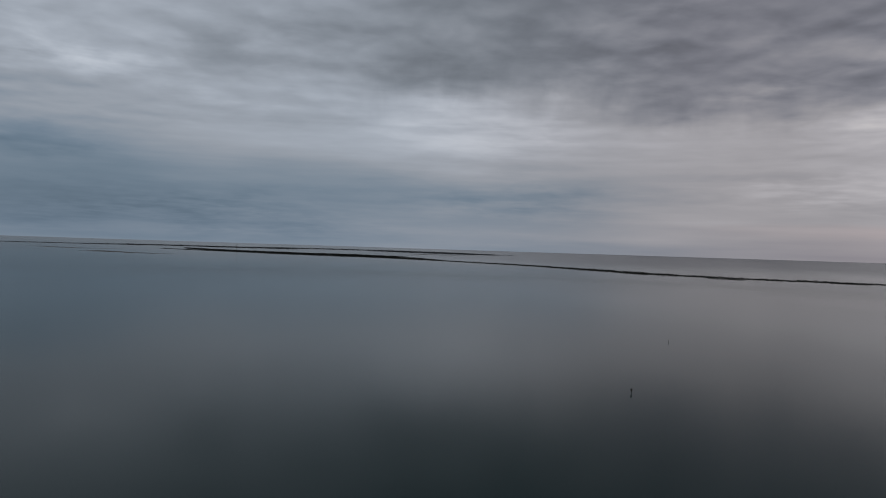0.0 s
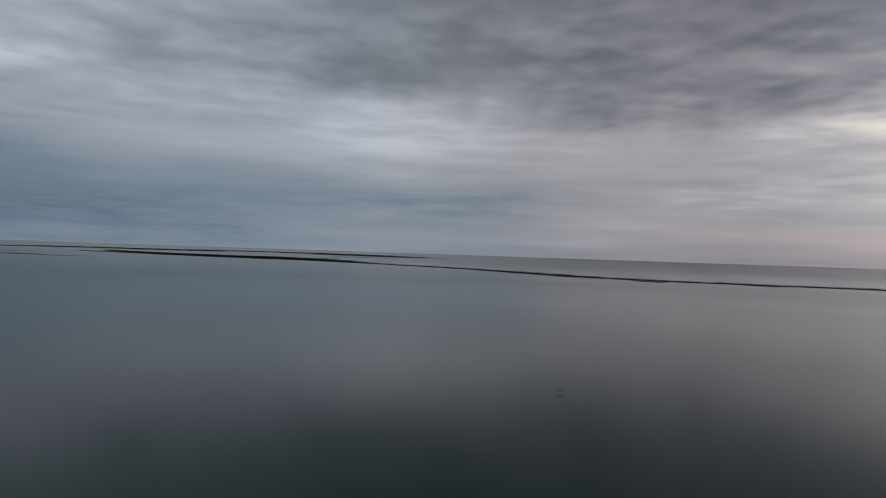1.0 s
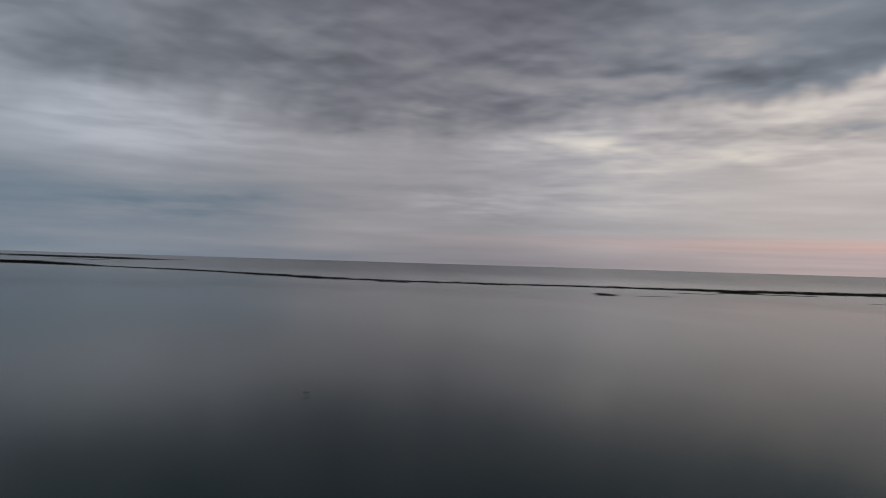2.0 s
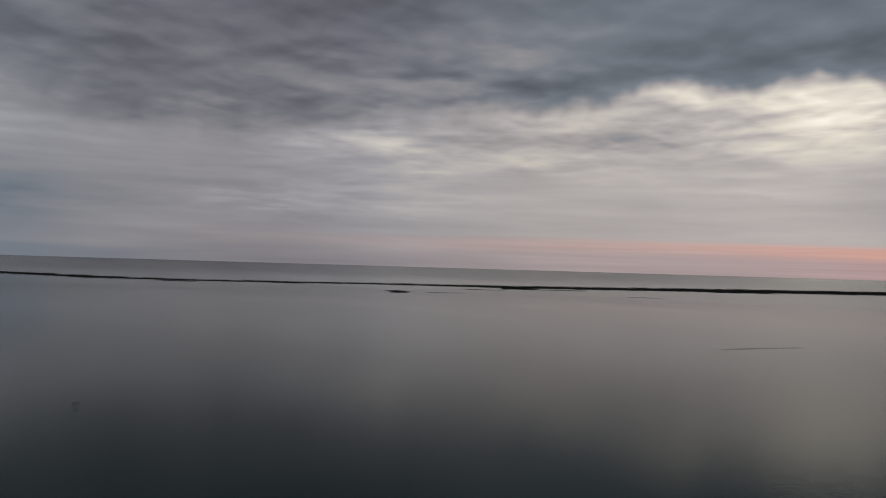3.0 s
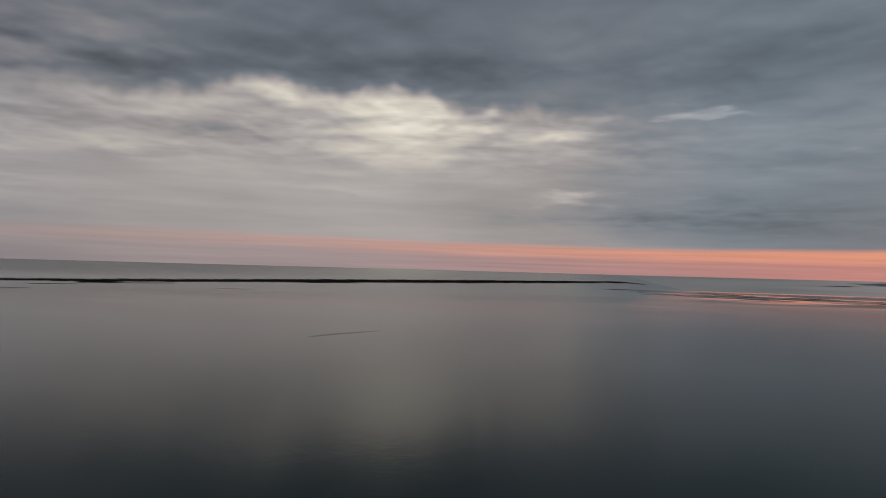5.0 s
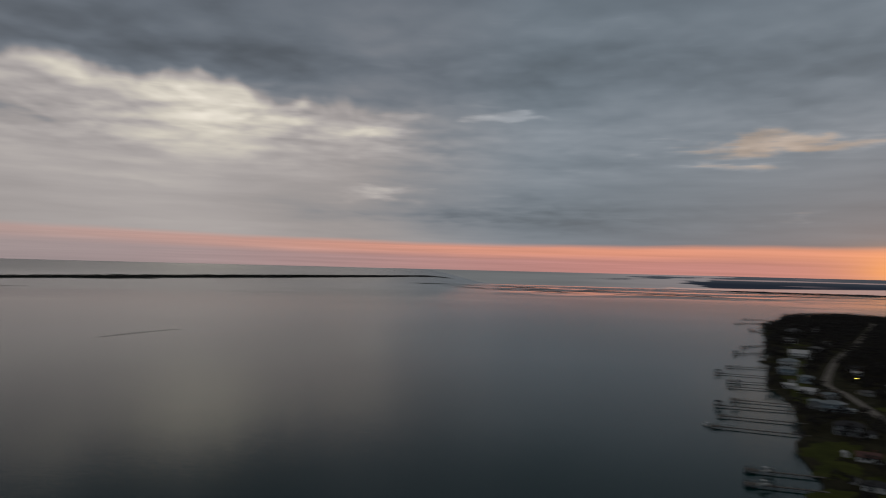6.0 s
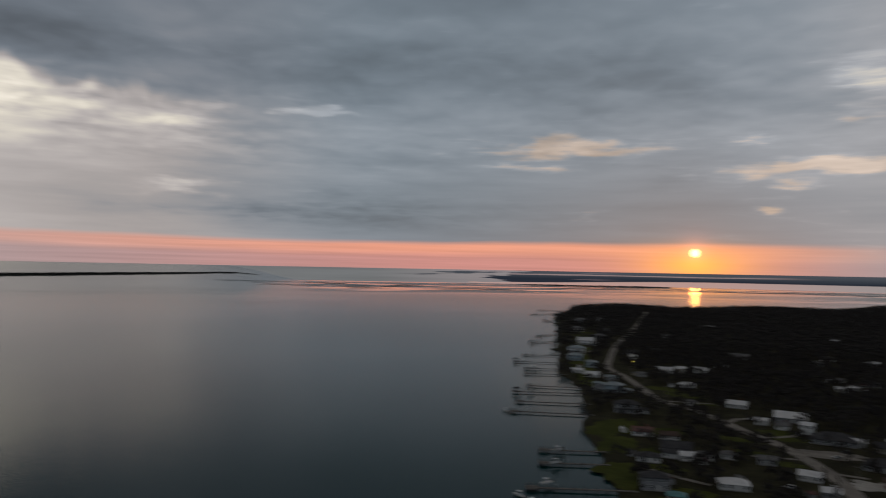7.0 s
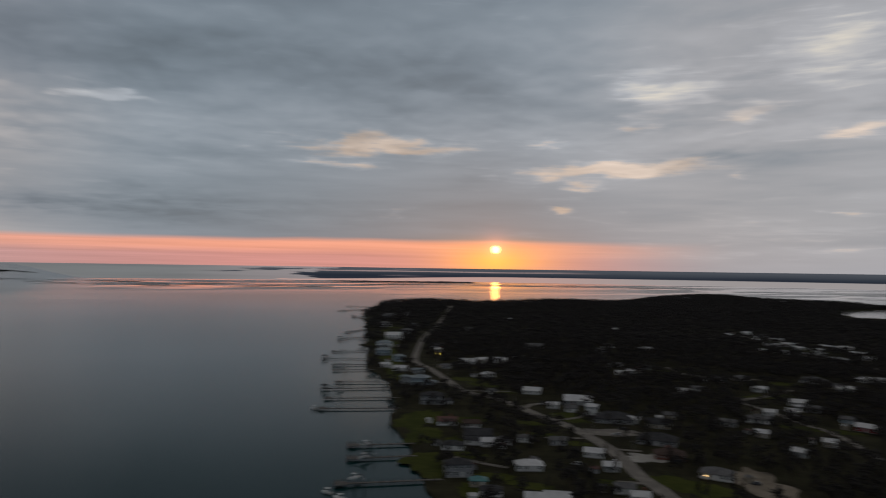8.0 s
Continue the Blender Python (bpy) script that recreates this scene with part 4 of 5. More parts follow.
def house(x, y, w, d, floors, roof, wall, style, turn, near=True, porch=False, chimney=False, wing=False):
    h = 2.7 * floors + 0.4
    rise = d * (0.26 if style == "gable" else 0.22)
    look_words = "%s-storey %s house with a %s %s roof" % ("one" if floors == 1 else "two", wall, roof, style)
    at = thing("house", pose(x, y, LAND_Z, 0, 0, turn), look_words, "house", "houses of the shore village")
    walls = bmesh.new()
    box(walls, -w / 2, -d / 2, 0.4, w / 2, d / 2, h)
    if style == "gable":
        for s in (-1, 1):
            vs = [walls.verts.new(p) for p in ((s * w / 2, -d / 2, h), (s * w / 2, d / 2, h), (s * w / 2, 0, h + rise - 0.1), (s * (w / 2 - 0.2), -d / 2, h), (s * (w / 2 - 0.2), d / 2, h), (s * (w / 2 - 0.2), 0, h + rise - 0.1))]
            for f in ((0, 1, 2), (5, 4, 3), (0, 2, 5, 3), (1, 4, 5, 2)):
                walls.faces.new([vs[i] for i in f])
    part("wall", walls, WALLS[wall], at)
    part("foundation", boxes((-w / 2 + 0.1, -d / 2 + 0.1, -0.4, w / 2 - 0.1, d / 2 - 0.1, 0.4)), M_CONCRETE, at)
    top = part("roof", roof_mesh(w, d, rise, 0.5, style, near and "metal" in roof), ROOFS[roof], at, roof + " roof")
    top.location = (0, 0, h)
    run = 0.5 + w / 2 - (0.0 if style == "gable" else min((w / 2 + 0.5) * 0.95, d / 2 + 0.5))
    part("ridge_cap", rods(((-run, 0, rise), (run, 0, rise), 0.10, 0.10, 6)), ROOFS[roof], top)
    if chimney:
        c = part("chimney", boxes((-0.4, -0.3, 0, 0.4, 0.3, rise + 1.0), (-0.5, -0.4, rise + 1.0, 0.5, 0.4, rise + 1.12)), WALLS["red brick"], top)
        c.location = (w * 0.22, d * 0.12, 0)
    n = max(2, int(w / (2.6 if near else 4.0)))
    for fl in range(floors):
        z = 0.4 + 2.7 * fl + 1.5
        for s in (-1, 1):
            for i in range(n):
                if fl == 0 and s == -1 and i == n // 2:
                    continue
                put_window(at, -w / 2 + w * (i + 0.5) / n, s * d / 2, z, 0 if s < 0 else 180)
            for v in ((-0.25, 0.25) if near else (0.0,)):
                put_window(at, s * w / 2, v * d, z, 90 * s)
    shared("door", DOOR, at, pose(-w / 2 + w * (n // 2 + 0.5) / n, -d / 2, 0.4))
    if porch:
        part("porch_floor", boxes((-w * 0.4, -d / 2 - 2.6, 0.1, w * 0.4, -d / 2 - 0.02, 0.38), bevel=0.02), M_WOOD, at)
        part("porch_roof", boxes((-w * 0.42, -d / 2 - 2.9, 2.75, w * 0.42, -d / 2 - 0.02, 2.92), bevel=0.03), ROOFS[roof], at)
        for i in range(5):
            u = -w * 0.38 + w * 0.76 * i / 4
            part("porch_post", boxes((u - 0.08, -d / 2 - 2.5, 0.38, u + 0.08, -d / 2 - 2.34, 2.75)), M_TRIM, at)
    if wing:
        part("garage", boxes((w / 2 + 0.02, -d * 0.35, 0, w / 2 + 5.6, d * 0.4, 2.6)), WALLS[wall], at)
        g = part("garage_roof", roof_mesh(6.2, d * 0.75, 1.2, 0.35, "hip", False), ROOFS[roof], at)
        g.location = (w / 2 + 2.9, d * 0.025, 2.6)
        part("garage_door", boxes((w / 2 + 1.2, -d * 0.35 - 0.05, 0.05, w / 2 + 4.6, -d * 0.35 + 0.02, 2.2), bevel=0.02), M_TRIM, at)
    HOUSES.append((x, y, max(w, d) * 0.62 + (3 if wing else 0)))
    OPEN.append((x, y, w * 0.55, 34.0 if roof in (WM, BM) else 14.0))
    return at


HOUSES, OPEN = [], [(606, -325, 5.0, 40.0)]
G, DG, BR, WM, BM, RM, TM = "grey shingle", "dark grey shingle", "brown shingle", "white metal", "blue-grey metal", "red metal", "teal metal"


def facing(x, y):
    """The turn at which a house at x, y shows its long side to the camera."""
    return -math.degrees(math.atan2(x, y))


ROW = random.Random(8)
# along the shore and the shore road: x, y, width, roof, walls, style, storeys
VILLAGE_0 = [
    (1174, -528, 18.2, G, "grey", "hip", 2), (1228, -591, 12.9, G, "white", "gable", 1), (1000, -443, 15.5, G, "white", "hip", 2), (993, -491, 8.7, G, "grey", "gable", 1),
    (884, -424, 12.4, G, "grey", "hip", 2), (823, -377, 17.1, WM, "white", "gable", 2), (807, -382, 7.0, WM, "white", "gable", 1), (742, -329, 15.4, BM, "white", "hip", 2),
    (677, -299, 12.9, BM, "pale blue", "hip", 2), (722, -386, 9.0, G, "grey", "gable", 1), (682, -366, 6.7, WM, "grey", "gable", 1), (755, -425, 6.0, G, "grey", "gable", 1),
    (625, -292, 8.7, BM, "pale blue", "hip", 2), (593, -264, 8.2, WM, "white", "gable", 1), (568, -267, 10.4, WM, "white", "gable", 1), (496, -250, 12.3, BM, "pale blue", "hip", 2),
    (505, -242, 6.0, BM, "grey", "hip", 2), (549, -275, 7.8, BM, "grey", "gable", 1), (585, -345, 11.8, WM, "white", "gable", 1), (591, -364, 8.8, WM, "tan", "gable", 1),
]
VILLAGE_1 = [
    (581, -377, 12.0, WM, "white", "gable", 1), (507, -318, 10.0, WM, "white", "hip", 1), (565, -311, 6.1, G, "grey", "gable", 1), (438, -278, 6.0, G, "white", "hip", 1),
    (426, -305, 10.8, WM, "white", "gable", 1), (1347, -798, 9.8, G, "grey", "gable", 1), (903, -534, 7.4, G, "grey", "gable", 1), (1044, -693, 11.8, WM, "grey", "gable", 1),
    (668, -480, 16.9, G, "white", "gable", 1), (611, -422, 6.0, G, "grey", "gable", 1), (424, -223, 13.7, DG, "grey", "hip", 2), (362, -200, 9.6, RM, "white", "gable", 1),
    (350, -209, 8.5, BR, "white", "gable", 1), (326, -199, 13.0, DG, "grey", "gable", 1), (312, -176, 9.3, DG, "white", "hip", 1), (316, -190, 6.5, DG, "white", "gable", 1),
    (310, -195, 6.0, WM, "white", "gable", 1), (310, -204, 7.2, G, "white", "hip", 1), (309, -217, 6.0, G, "white", "hip", 1), (272, -156, 10.2, DG, "grey", "hip", 2),
]
VILLAGE_2 = [
    (255, -156, 6.0, TM, "tan", "hip", 1), (242, -154, 7.5, DG, "white", "hip", 1), (266, -189, 10.6, WM, "white", "hip", 1), (376, -286, 6.0, WM, "white", "gable", 1),
    (382, -311, 15.7, WM, "grey", "gable", 1), (362, -289, 6.0, G, "white", "gable", 1), (349, -295, 6.0, WM, "white", "gable", 2), (297, -229, 7.2, G, "grey", "gable", 1),
    (270, -230, 8.0, WM, "white", "gable", 1), (248, -221, 6.0, WM, "grey", "gable", 1), (252, -261, 12.3, BR, "red brick", "hip", 1), (221, -204, 6.9, G, "white", "gable", 1),
    (210, -202, 6.2, WM, "white", "gable", 1), (328, -294, 19.7, DG, "grey", "hip", 1), (277, -278, 17.0, DG, "grey", "hip", 1), (305, -307, 11.1, DG, "tan", "gable", 1),
    (223, -172, 8.8, WM, "white", "gable", 1), (227, -164, 6.0, WM, "grey", "gable", 1), (219, -255, 12.0, G, "white", "hip", 1),
]
for i, (x, y, w, roof, wall, style, fl) in enumerate(VILLAGE_0 + VILLAGE_1 + VILLAGE_2):
    w *= 1.12
    house(x, y, w, max(5.0, w * 0.64), fl, roof, wall, style, facing(x, y) + ROW.uniform(-9, 9), near=math.hypot(x, y) < 620, porch=fl == 2 and w > 12, chimney=i % 7 == 3, wing=w > 12 and fl == 2 and x < 500)
# inland: x, y, width, roof, walls
INLAND_0 = [
    (823, -740, 7.8, WM, "white"), (646, -569, 12.2, G, "white"), (613, -528, 10.2, G, "grey"), (607, -590, 10.7, WM, "grey"), (471, -429, 6.0, WM, "white"),
    (489, -476, 6.5, G, "grey"), (475, -444, 6.0, WM, "grey"), (511, -463, 6.0, G, "white"), (1677, -1811, 20.0, WM, "white"), (1354, -1263, 14.5, TM, "white"),
    (1464, -1416, 19.2, G, "grey"), (1587, -1859, 20.0, G, "grey"), (1423, -1936, 18.9, WM, "white"), (695, -830, 10.2, WM, "white"), (705, -881, 8.9, WM, "white"),
    (660, -854, 13.6, G, "white"), (411, -481, 11.0, G, "grey"), (406, -501, 11.2, G, "white"), (363, -467, 8.4, WM, "white"), (373, -546, 15.7, G, "white"),
]
INLAND_1 = [
    (348, -535, 8.1, G, "tan"), (336, -530, 9.0, WM, "white"), (357, -592, 12.0, WM, "white"), (350, -601, 6.6, WM, "white"), (289, -372, 12.0, G, "white"),
    (290, -347, 7.2, G, "grey"), (314, -443, 9.5, WM, "white"), (295, -412, 6.5, WM, "grey"), (296, -432, 8.3, G, "grey"), (300, -396, 6.0, WM, "white"),
    (263, -341, 6.0, WM, "tan"), (265, -420, 6.3, G, "pale blue"), (246, -408, 9.1, WM, "red"), (227, -322, 6.0, WM, "grey"), (233, -355, 6.1, WM, "tan"),
    (381, -408, 6.0, WM, "white"), (384, -425, 6.0, G, "white"), (320, -331, 6.0, G, "tan"), (320, -301, 6.0, WM, "grey"),
]
for x, y, w, roof, wall in INLAND_0 + INLAND_1:
    w *= 1.12
    house(x, y, w, max(5.0, w * 0.62), 1, roof, wall, "hip" if w > 11 else "gable", facing(x, y) + ROW.uniform(-18, 18), near=math.hypot(x, y) < 520)
# trailer homes along the inland road
for x, y in (
    (580, -769), (577, -796), (543, -703), (523, -710), (543, -766), (497, -720), (492, -732), (542, -816), (524, -814),
    (460, -708), (448, -703), (446, -744), (621, -834), (627, -798), (524, -829), (523, -769), (479, -779),
):
    house(x, y, ROW.uniform(10, 15), 4.2, 1, WM, ROW.choice(("white", "white", "tan")), "gable", facing(x, y) + ROW.uniform(-12, 12), near=False)


def shed(x, y, turn, roof, wall):
    at = thing("shed", pose(x, y, LAND_Z, 0, 0, turn), "small %s garden shed with a %s roof" % (wall, roof), "shed", "garden sheds")
    part("wall", boxes((-1.6, -1.3, 0, 1.6, 1.3, 2.2)), WALLS[wall], at)
    top = part("roof", roof_mesh(3.2, 2.6, 0.8, 0.25, "gable", False), ROOFS[roof], at)
    top.location = (0, 0, 2.3)
    for s in (-1, 1):
        bm = bmesh.new()
        vs = [bm.verts.new(p) for p in ((s * 1.58, -1.3, 2.2), (s * 1.58, 1.3, 2.2), (s * 1.58, 0, 2.95))]
        bm.faces.new(vs)
        bmesh.ops.solidify(bm, geom=bm.faces[:], thickness=0.08)
        part("gable", bm, WALLS[wall], at)
    shared("door", DOOR, at, pose(0, -1.3, 0.05, 0, 0, 0))
    HOUSES.append((x, y, 2.2))


YARD = random.Random(31)
for hx, hy, hr in list(HOUSES):
    if YARD.random() < 0.55 and math.hypot(hx, hy) < 1000:
        w = YARD.uniform(0, 6.28)
        sx, sy = hx + (hr + 4.5) * math.cos(w), hy + (hr + 4.5) * math.sin(w)
        if all(math.hypot(sx - a, sy - b) > c + 2.5 for a, b, c in HOUSES) and inside(sx, sy, LAND) and all((Vector((sx, sy)) - p).length > 9 for line, _ in ROADS for p in line):
            shed(sx, sy, YARD.uniform(0, 360), YARD.choice((WM, G, G, RM)), YARD.choice(("white", "grey", "tan")))

# a lit window on the grey-roofed house and the amber lamp of the shore road
lit = tagged(part("wall_light", boxes((-0.7, -0.10, -0.25, 0.7, 0.0, 0.25), bevel=0.03), M_LIT), "warm lit strip light on a house wall", "light")
lit.matrix_basis = pose(218.6, -247.9, LAND_Z + 2.2, 0, 0, facing(219, -255))


def street_lamp(x, y, turn, glowing):
    at = thing("street_lamp", pose(x, y, LAND_Z, 0, 0, turn), "wooden street lamp pole with a glowing amber lamp" if glowing else "plain wooden utility pole beside the road", "street lamp" if glowing else "utility pole")
    part("pole", rods(((0, 0, -0.3), (0, 0, 8.2), 0.15, 0.10)), M_WOOD, at)
    if glowing:
        part("arm", rods(((0, 0, 7.4), (1.4, 0, 7.8), 0.05)), M_STEEL, at)
        part("lamp", boxes((1.2, -0.35, 7.55, 2.1, 0.35, 7.8), bevel=0.05), M_AMBER, at, "glowing amber lamp head")
    else:
        part("cross_arm", boxes((-1.1, -0.06, 7.4, 1.1, 0.06, 7.55)), M_WOOD, at)
    return at


street_lamp(606, -325, 0, True)
for x, y in ((575, -305), (530, -294), (470, -278), (400, -272), (355, -270), (305, -259), (262, -247), (700, -352), (760, -390)):
    street_lamp(x, y, 60, False)


# ---- piers and boats ----
def pier(x0, y0, x1, y1, wide=1.6, roofed=False, platform=True, label="grey weathered wooden pier on dark piles"):
    """A pier from the shore at x0, y0 to its head at x1, y1."""
    along = Vector((x1 - x0, y1 - y0))
    long = along.length
    at = thing("pier", pose(x0, y0, 0, 0, 0, math.degrees(math.atan2(along.y, along.x))), label, "pier", "piers along the shore")
    part("deck", boxes((-3, -wide / 2, 0.98, long, wide / 2, 1.10), (-3, -wide / 2 + 0.1, 0.76, long, -wide / 2 + 0.22, 0.98), (-3, wide / 2 - 0.22, 0.76, long, wide / 2 - 0.1, 0.98)), M_WOOD, at)
    n = int(long / 4.5)
    for i in range(n + 1):
        for s in (-1, 1):
            shared("piling", PILING, at, pose(long * i / n, s * (wide / 2 + 0.1), 0))
    if platform:
        part("platform", boxes((long - 3.5, -2.6, 1.11, long + 1.5, 2.6, 1.26), (long - 3.4, -2.5, 0.86, long + 1.4, -2.3, 1.11), (long - 3.4, 2.3, 0.86, long + 1.4, 2.5, 1.11)), M_WOOD, at)
        for u in (-3.3, -1.0, 1.3):
            for s in (-1, 1):
                shared("piling", PILING, at, pose(long + u, s * 2.4, 0))
        for s in (-1, 1):
            part("rail", boxes((long - 3.5, s * 2.5 - 0.05, 2.10, long + 1.5, s * 2.5 + 0.05, 2.20), (long - 3.5, s * 2.5 - 0.04, 1.66, long + 1.5, s * 2.5 + 0.04, 1.74)), M_WOOD, at)
    if roofed:
        r = part("shelter_roof", roof_mesh(4.2, 4.4, 1.0, 0.35, "hip", False), ROOFS[roofed], at, "%s shelter roof" % roofed)
        r.location = (long - 1.0, 0, 3.8)
        for u in (-2.9, 0.9):
            for s in (-1, 1):
                part("shelter_post", boxes((long + u - 0.09, s * 1.9 - 0.09, 1.26, long + u + 0.09, s * 1.9 + 0.09, 3.7)), M_WOOD, at)
    # boat lift: four tall piles and two beams
    if platform:
        for u in (-10.5, -6.5):
            for s in (2.2, 5.6):
                shared("lift_pile", LIFT_PILE, at, pose(long + u, s, 0))
            part("lift_beam", boxes((long + u - 0.12, 2.0, 3.5, long + u + 0.12, 5.8, 3.75)), M_STEEL, at)
    return at


def pile_mesh(tall):
    ob = part("piling", rods(((0, 0, -2.0), (0, 0, tall), 0.16, 0.13, 7)), M_PILE)
    data = ob.data
    bpy.data.objects.remove(ob)
    return data


PILING, LIFT_PILE = pile_mesh(2.2), pile_mesh(3.9)
for x0, y0, x1, y1, roof in (
    (1531, -648, 1544, -591, False),
    (1415, -584, 1392, -517, False), (1180, -483, 1226, -481, G), (964, -400, 931, -355, False), (862, -357, 846, -314, G), (716, -297, 724, -262, False),
    (658, -272, 674, -234, DG), (616, -256, 624, -227, False), (584, -246, 593, -216, False), (516, -230, 531, -196, False), (491, -222, 506, -176, DG),
    (452, -208, 468, -165, False), (418, -194, 436, -150, False), (331, -161, 340, -133, False), (309, -151, 317, -124, False), (270, -144, 282, -105, False),
):
    pier(x0, y0, x1, y1, 1.6, roof)


def boat(x, y, turn, z, long, tone, label):
    at = thing("boat", pose(x, y, z, 0, 0, turn), label, "boat", "boats at the piers")
    bm = bmesh.new()
    rows = []
    for i in range(9):
        u = i / 8
        half = 0.17 * long * (1 - max(0.0, (u - 0.45) / 0.55) ** 2.2)
        sheer = 0.75 + 0.25 * u * u
        rows.append([bm.verts.new((long * (u - 0.5), s * half * k, h)) for s, k, h in ((-1, 1.0, sheer), (-1, 0.82, 0.25), (0, 0, 0.05 + 0.35 * max(0, u - 0.7)), (1, 0.82, 0.25), (1, 1.0, sheer))])
        rows[-1] += [bm.verts.new((long * (u - 0.5), s * max(half - 0.12, 0), sheer - (0.0 if u > 0.72 else 0.35))) for s in (1, -1)]
    for a, b in zip(rows, rows[1:]):
        for j in range(7):
            bm.faces.new((a[j], a[(j + 1) % 7], b[(j + 1) % 7], b[j]))
    bm.faces.new(rows[0])
    part("hull", bm, tone, at)
    part("console", boxes((-0.5, -0.45, 0.4, 0.3, 0.45, 1.35), bevel=0.06), M_WHITE, at)
    part("windshield", boxes((0.3, -0.42, 1.3, 0.36, 0.42, 1.75)), M_GLASS, at)
    part("canopy", boxes((-1.2, -0.85, 2.2, 0.8, 0.85, 2.28), bevel=0.03), M_WHITE, at)
    for u in (-1.1, 0.7):
        for s in (-0.75, 0.75):
            part("canopy_post", rods(((u, s, 0.4), (u, s, 2.2), 0.03, 0.03, 5)), M_STEEL, at)
    part("outboard", boxes((-long / 2 - 0.55, -0.25, 0.3, -long / 2 - 0.05, 0.25, 1.25), bevel=0.07), M_RUBBER, at)


for x, y, turn, z, long in ((266, -100, 20, -0.1, 7.0), (284, -113, 115, 1.5, 7.0), (335, -139, 115, 1.5, 6.5), (313, -129, 115, 1.5, 6.5), (440, -147, 20, -0.1, 6.0), (621, -233, 115, 1.5, 6.0), (500, -186, 115, 1.5, 6.0), (275, -98, 30, -0.1, 5.5), (918, -352, 115, 1.5, 6.0)):
    boat(x, y, turn, z, long, M_WHITE, "white open motor boat on a lift at a pier" if z > 0 else "white open motor boat afloat at a pier")


# ---- cars ----
def car(x, y, turn, tone, label):
    at = thing("car", pose(x, y, LAND_Z + 0.06, 0, 0, turn), label, "car", "parked cars")
    part("body", boxes((-2.2, -0.88, 0.35, 2.2, 0.88, 0.95), bevel=0.12), tone, at)
    bm = bmesh.new()
    lo = [bm.verts.new(p) for p in ((-1.9, -0.82, 0.94), (0.95, -0.82, 0.94), (0.95, 0.82, 0.94), (-1.9, 0.82, 0.94))]
    hi = [bm.verts.new(p) for p in ((-1.45, -0.66, 1.5), (0.25, -0.66, 1.5), (0.25, 0.66, 1.5), (-1.45, 0.66, 1.5))]
    for i in range(4):
        bm.faces.new((lo[i], lo[(i + 1) % 4], hi[(i + 1) % 4], hi[i]))
    bm.faces.new(hi)
    bm.faces.new(lo[::-1])
    part("cabin", bm, M_GLASS, at, "dark glazed cabin")
    part("roof_panel", boxes((-1.5, -0.68, 1.49, 0.3, 0.68, 1.55), bevel=0.03), tone, at)
    for u in (-1.4, 1.4):
        for s in (-1, 1):
            w = part("wheel", rods(((u, s * 0.70, 0.33), (u, s * 0.92, 0.33), 0.33, 0.33, 14)), M_RUBBER, at)
            part("rim", rods(((u, s * 0.90, 0.33), (u, s * 0.94, 0.33), 0.2, 0.2, 10)), M_STEEL, w)


PAINT_W = surface("white_car_paint", (0.62, 0.62, 0.63), (0.74, 0.74, 0.75), 2.0, 0.3)
PAINT_D = surface("dark_car_paint", (0.03, 0.035, 0.045), (0.05, 0.055, 0.065), 2.0, 0.3)
PAINT_S = surface("silver_car_paint", (0.38, 0.39, 0.40), (0.48, 0.49, 0.50), 2.0, 0.3, 0.0, 0.6)
for x, y, turn, tone, word in ((257, -231, 150, PAINT_W, "white"), (300, -271, 60, PAINT_S, "silver"), (309, -283, 60, PAINT_D, "dark"), (262, -213, 70, PAINT_W, "white"), (448, -283, 100, PAINT_W, "white"), (347, -288, 100, PAINT_S, "silver"), (245, -259, 30, PAINT_D, "dark"), (389, -287, 80, PAINT_W, "white"), (205, -262, 40, PAINT_D, "dark")):
    car(x, y, turn, tone, word + " parked car on pale ground")


# ---- channel markers and a far tower ----
def marker(x, y, tall, board):
    at = thing("channel_marker", pose(x, y, 0), "dark wooden channel marker pile standing in open water", "channel marker")
    part("post", rods(((0, 0, -2), (0, 0, tall), 0.22, 0.18)), M_PILE, at)
    part("cap", rods(((0, 0, tall), (0, 0, tall + 0.25), 0.26, 0.05)), M_PILE, at)
    if board:
        part("board", boxes((-0.6, -0.32, tall - 1.7, 0.6, -0.24, tall - 0.4), bevel=0.02), M_PILE, at)


marker(126, 471, 3.0, True)
marker(240, 757, 2.4, False)
# two small distant boats, shown only as marker posts
for x, y in ((235, 3323), (760, 3432)):
    marker(x, y, 5.0, False)
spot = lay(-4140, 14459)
tower = thing("lighthouse", Matrix.Translation(spot), "slim dark lighthouse tower on a distant island", "lighthouse")
part("shaft", rods(((0, 0, -2), (0, 0, 16.5), 2.2, 1.3, 12)), M_PILE, tower)
part("gallery", rods(((0, 0, 16.5), (0, 0, 17.0), 2.0, 2.0, 12)), M_PILE, tower)
part("lantern", rods(((0, 0, 17.0), (0, 0, 19.4), 1.1, 1.1, 10), ((0, 0, 19.4), (0, 0, 20.6), 1.4, 0.1, 10)), M_GLASS, tower)


# ---- trees ----
def near_road(x, y):
    d = np.full(len(x), 1e9)
    for line, w in ROADS:
        pts = np.array([(p.x, p.y) for p in line])
        for a, b in zip(pts, pts[1:]):
            ab = b - a
            t = np.clip(((x - a[0]) * ab[0] + (y - a[1]) * ab[1]) / max(ab @ ab, 1e-6), 0, 1)
            d = np.minimum(d, np.hypot(x - a[0] - t * ab[0], y - a[1] - t * ab[1]) - w / 2)
    return d


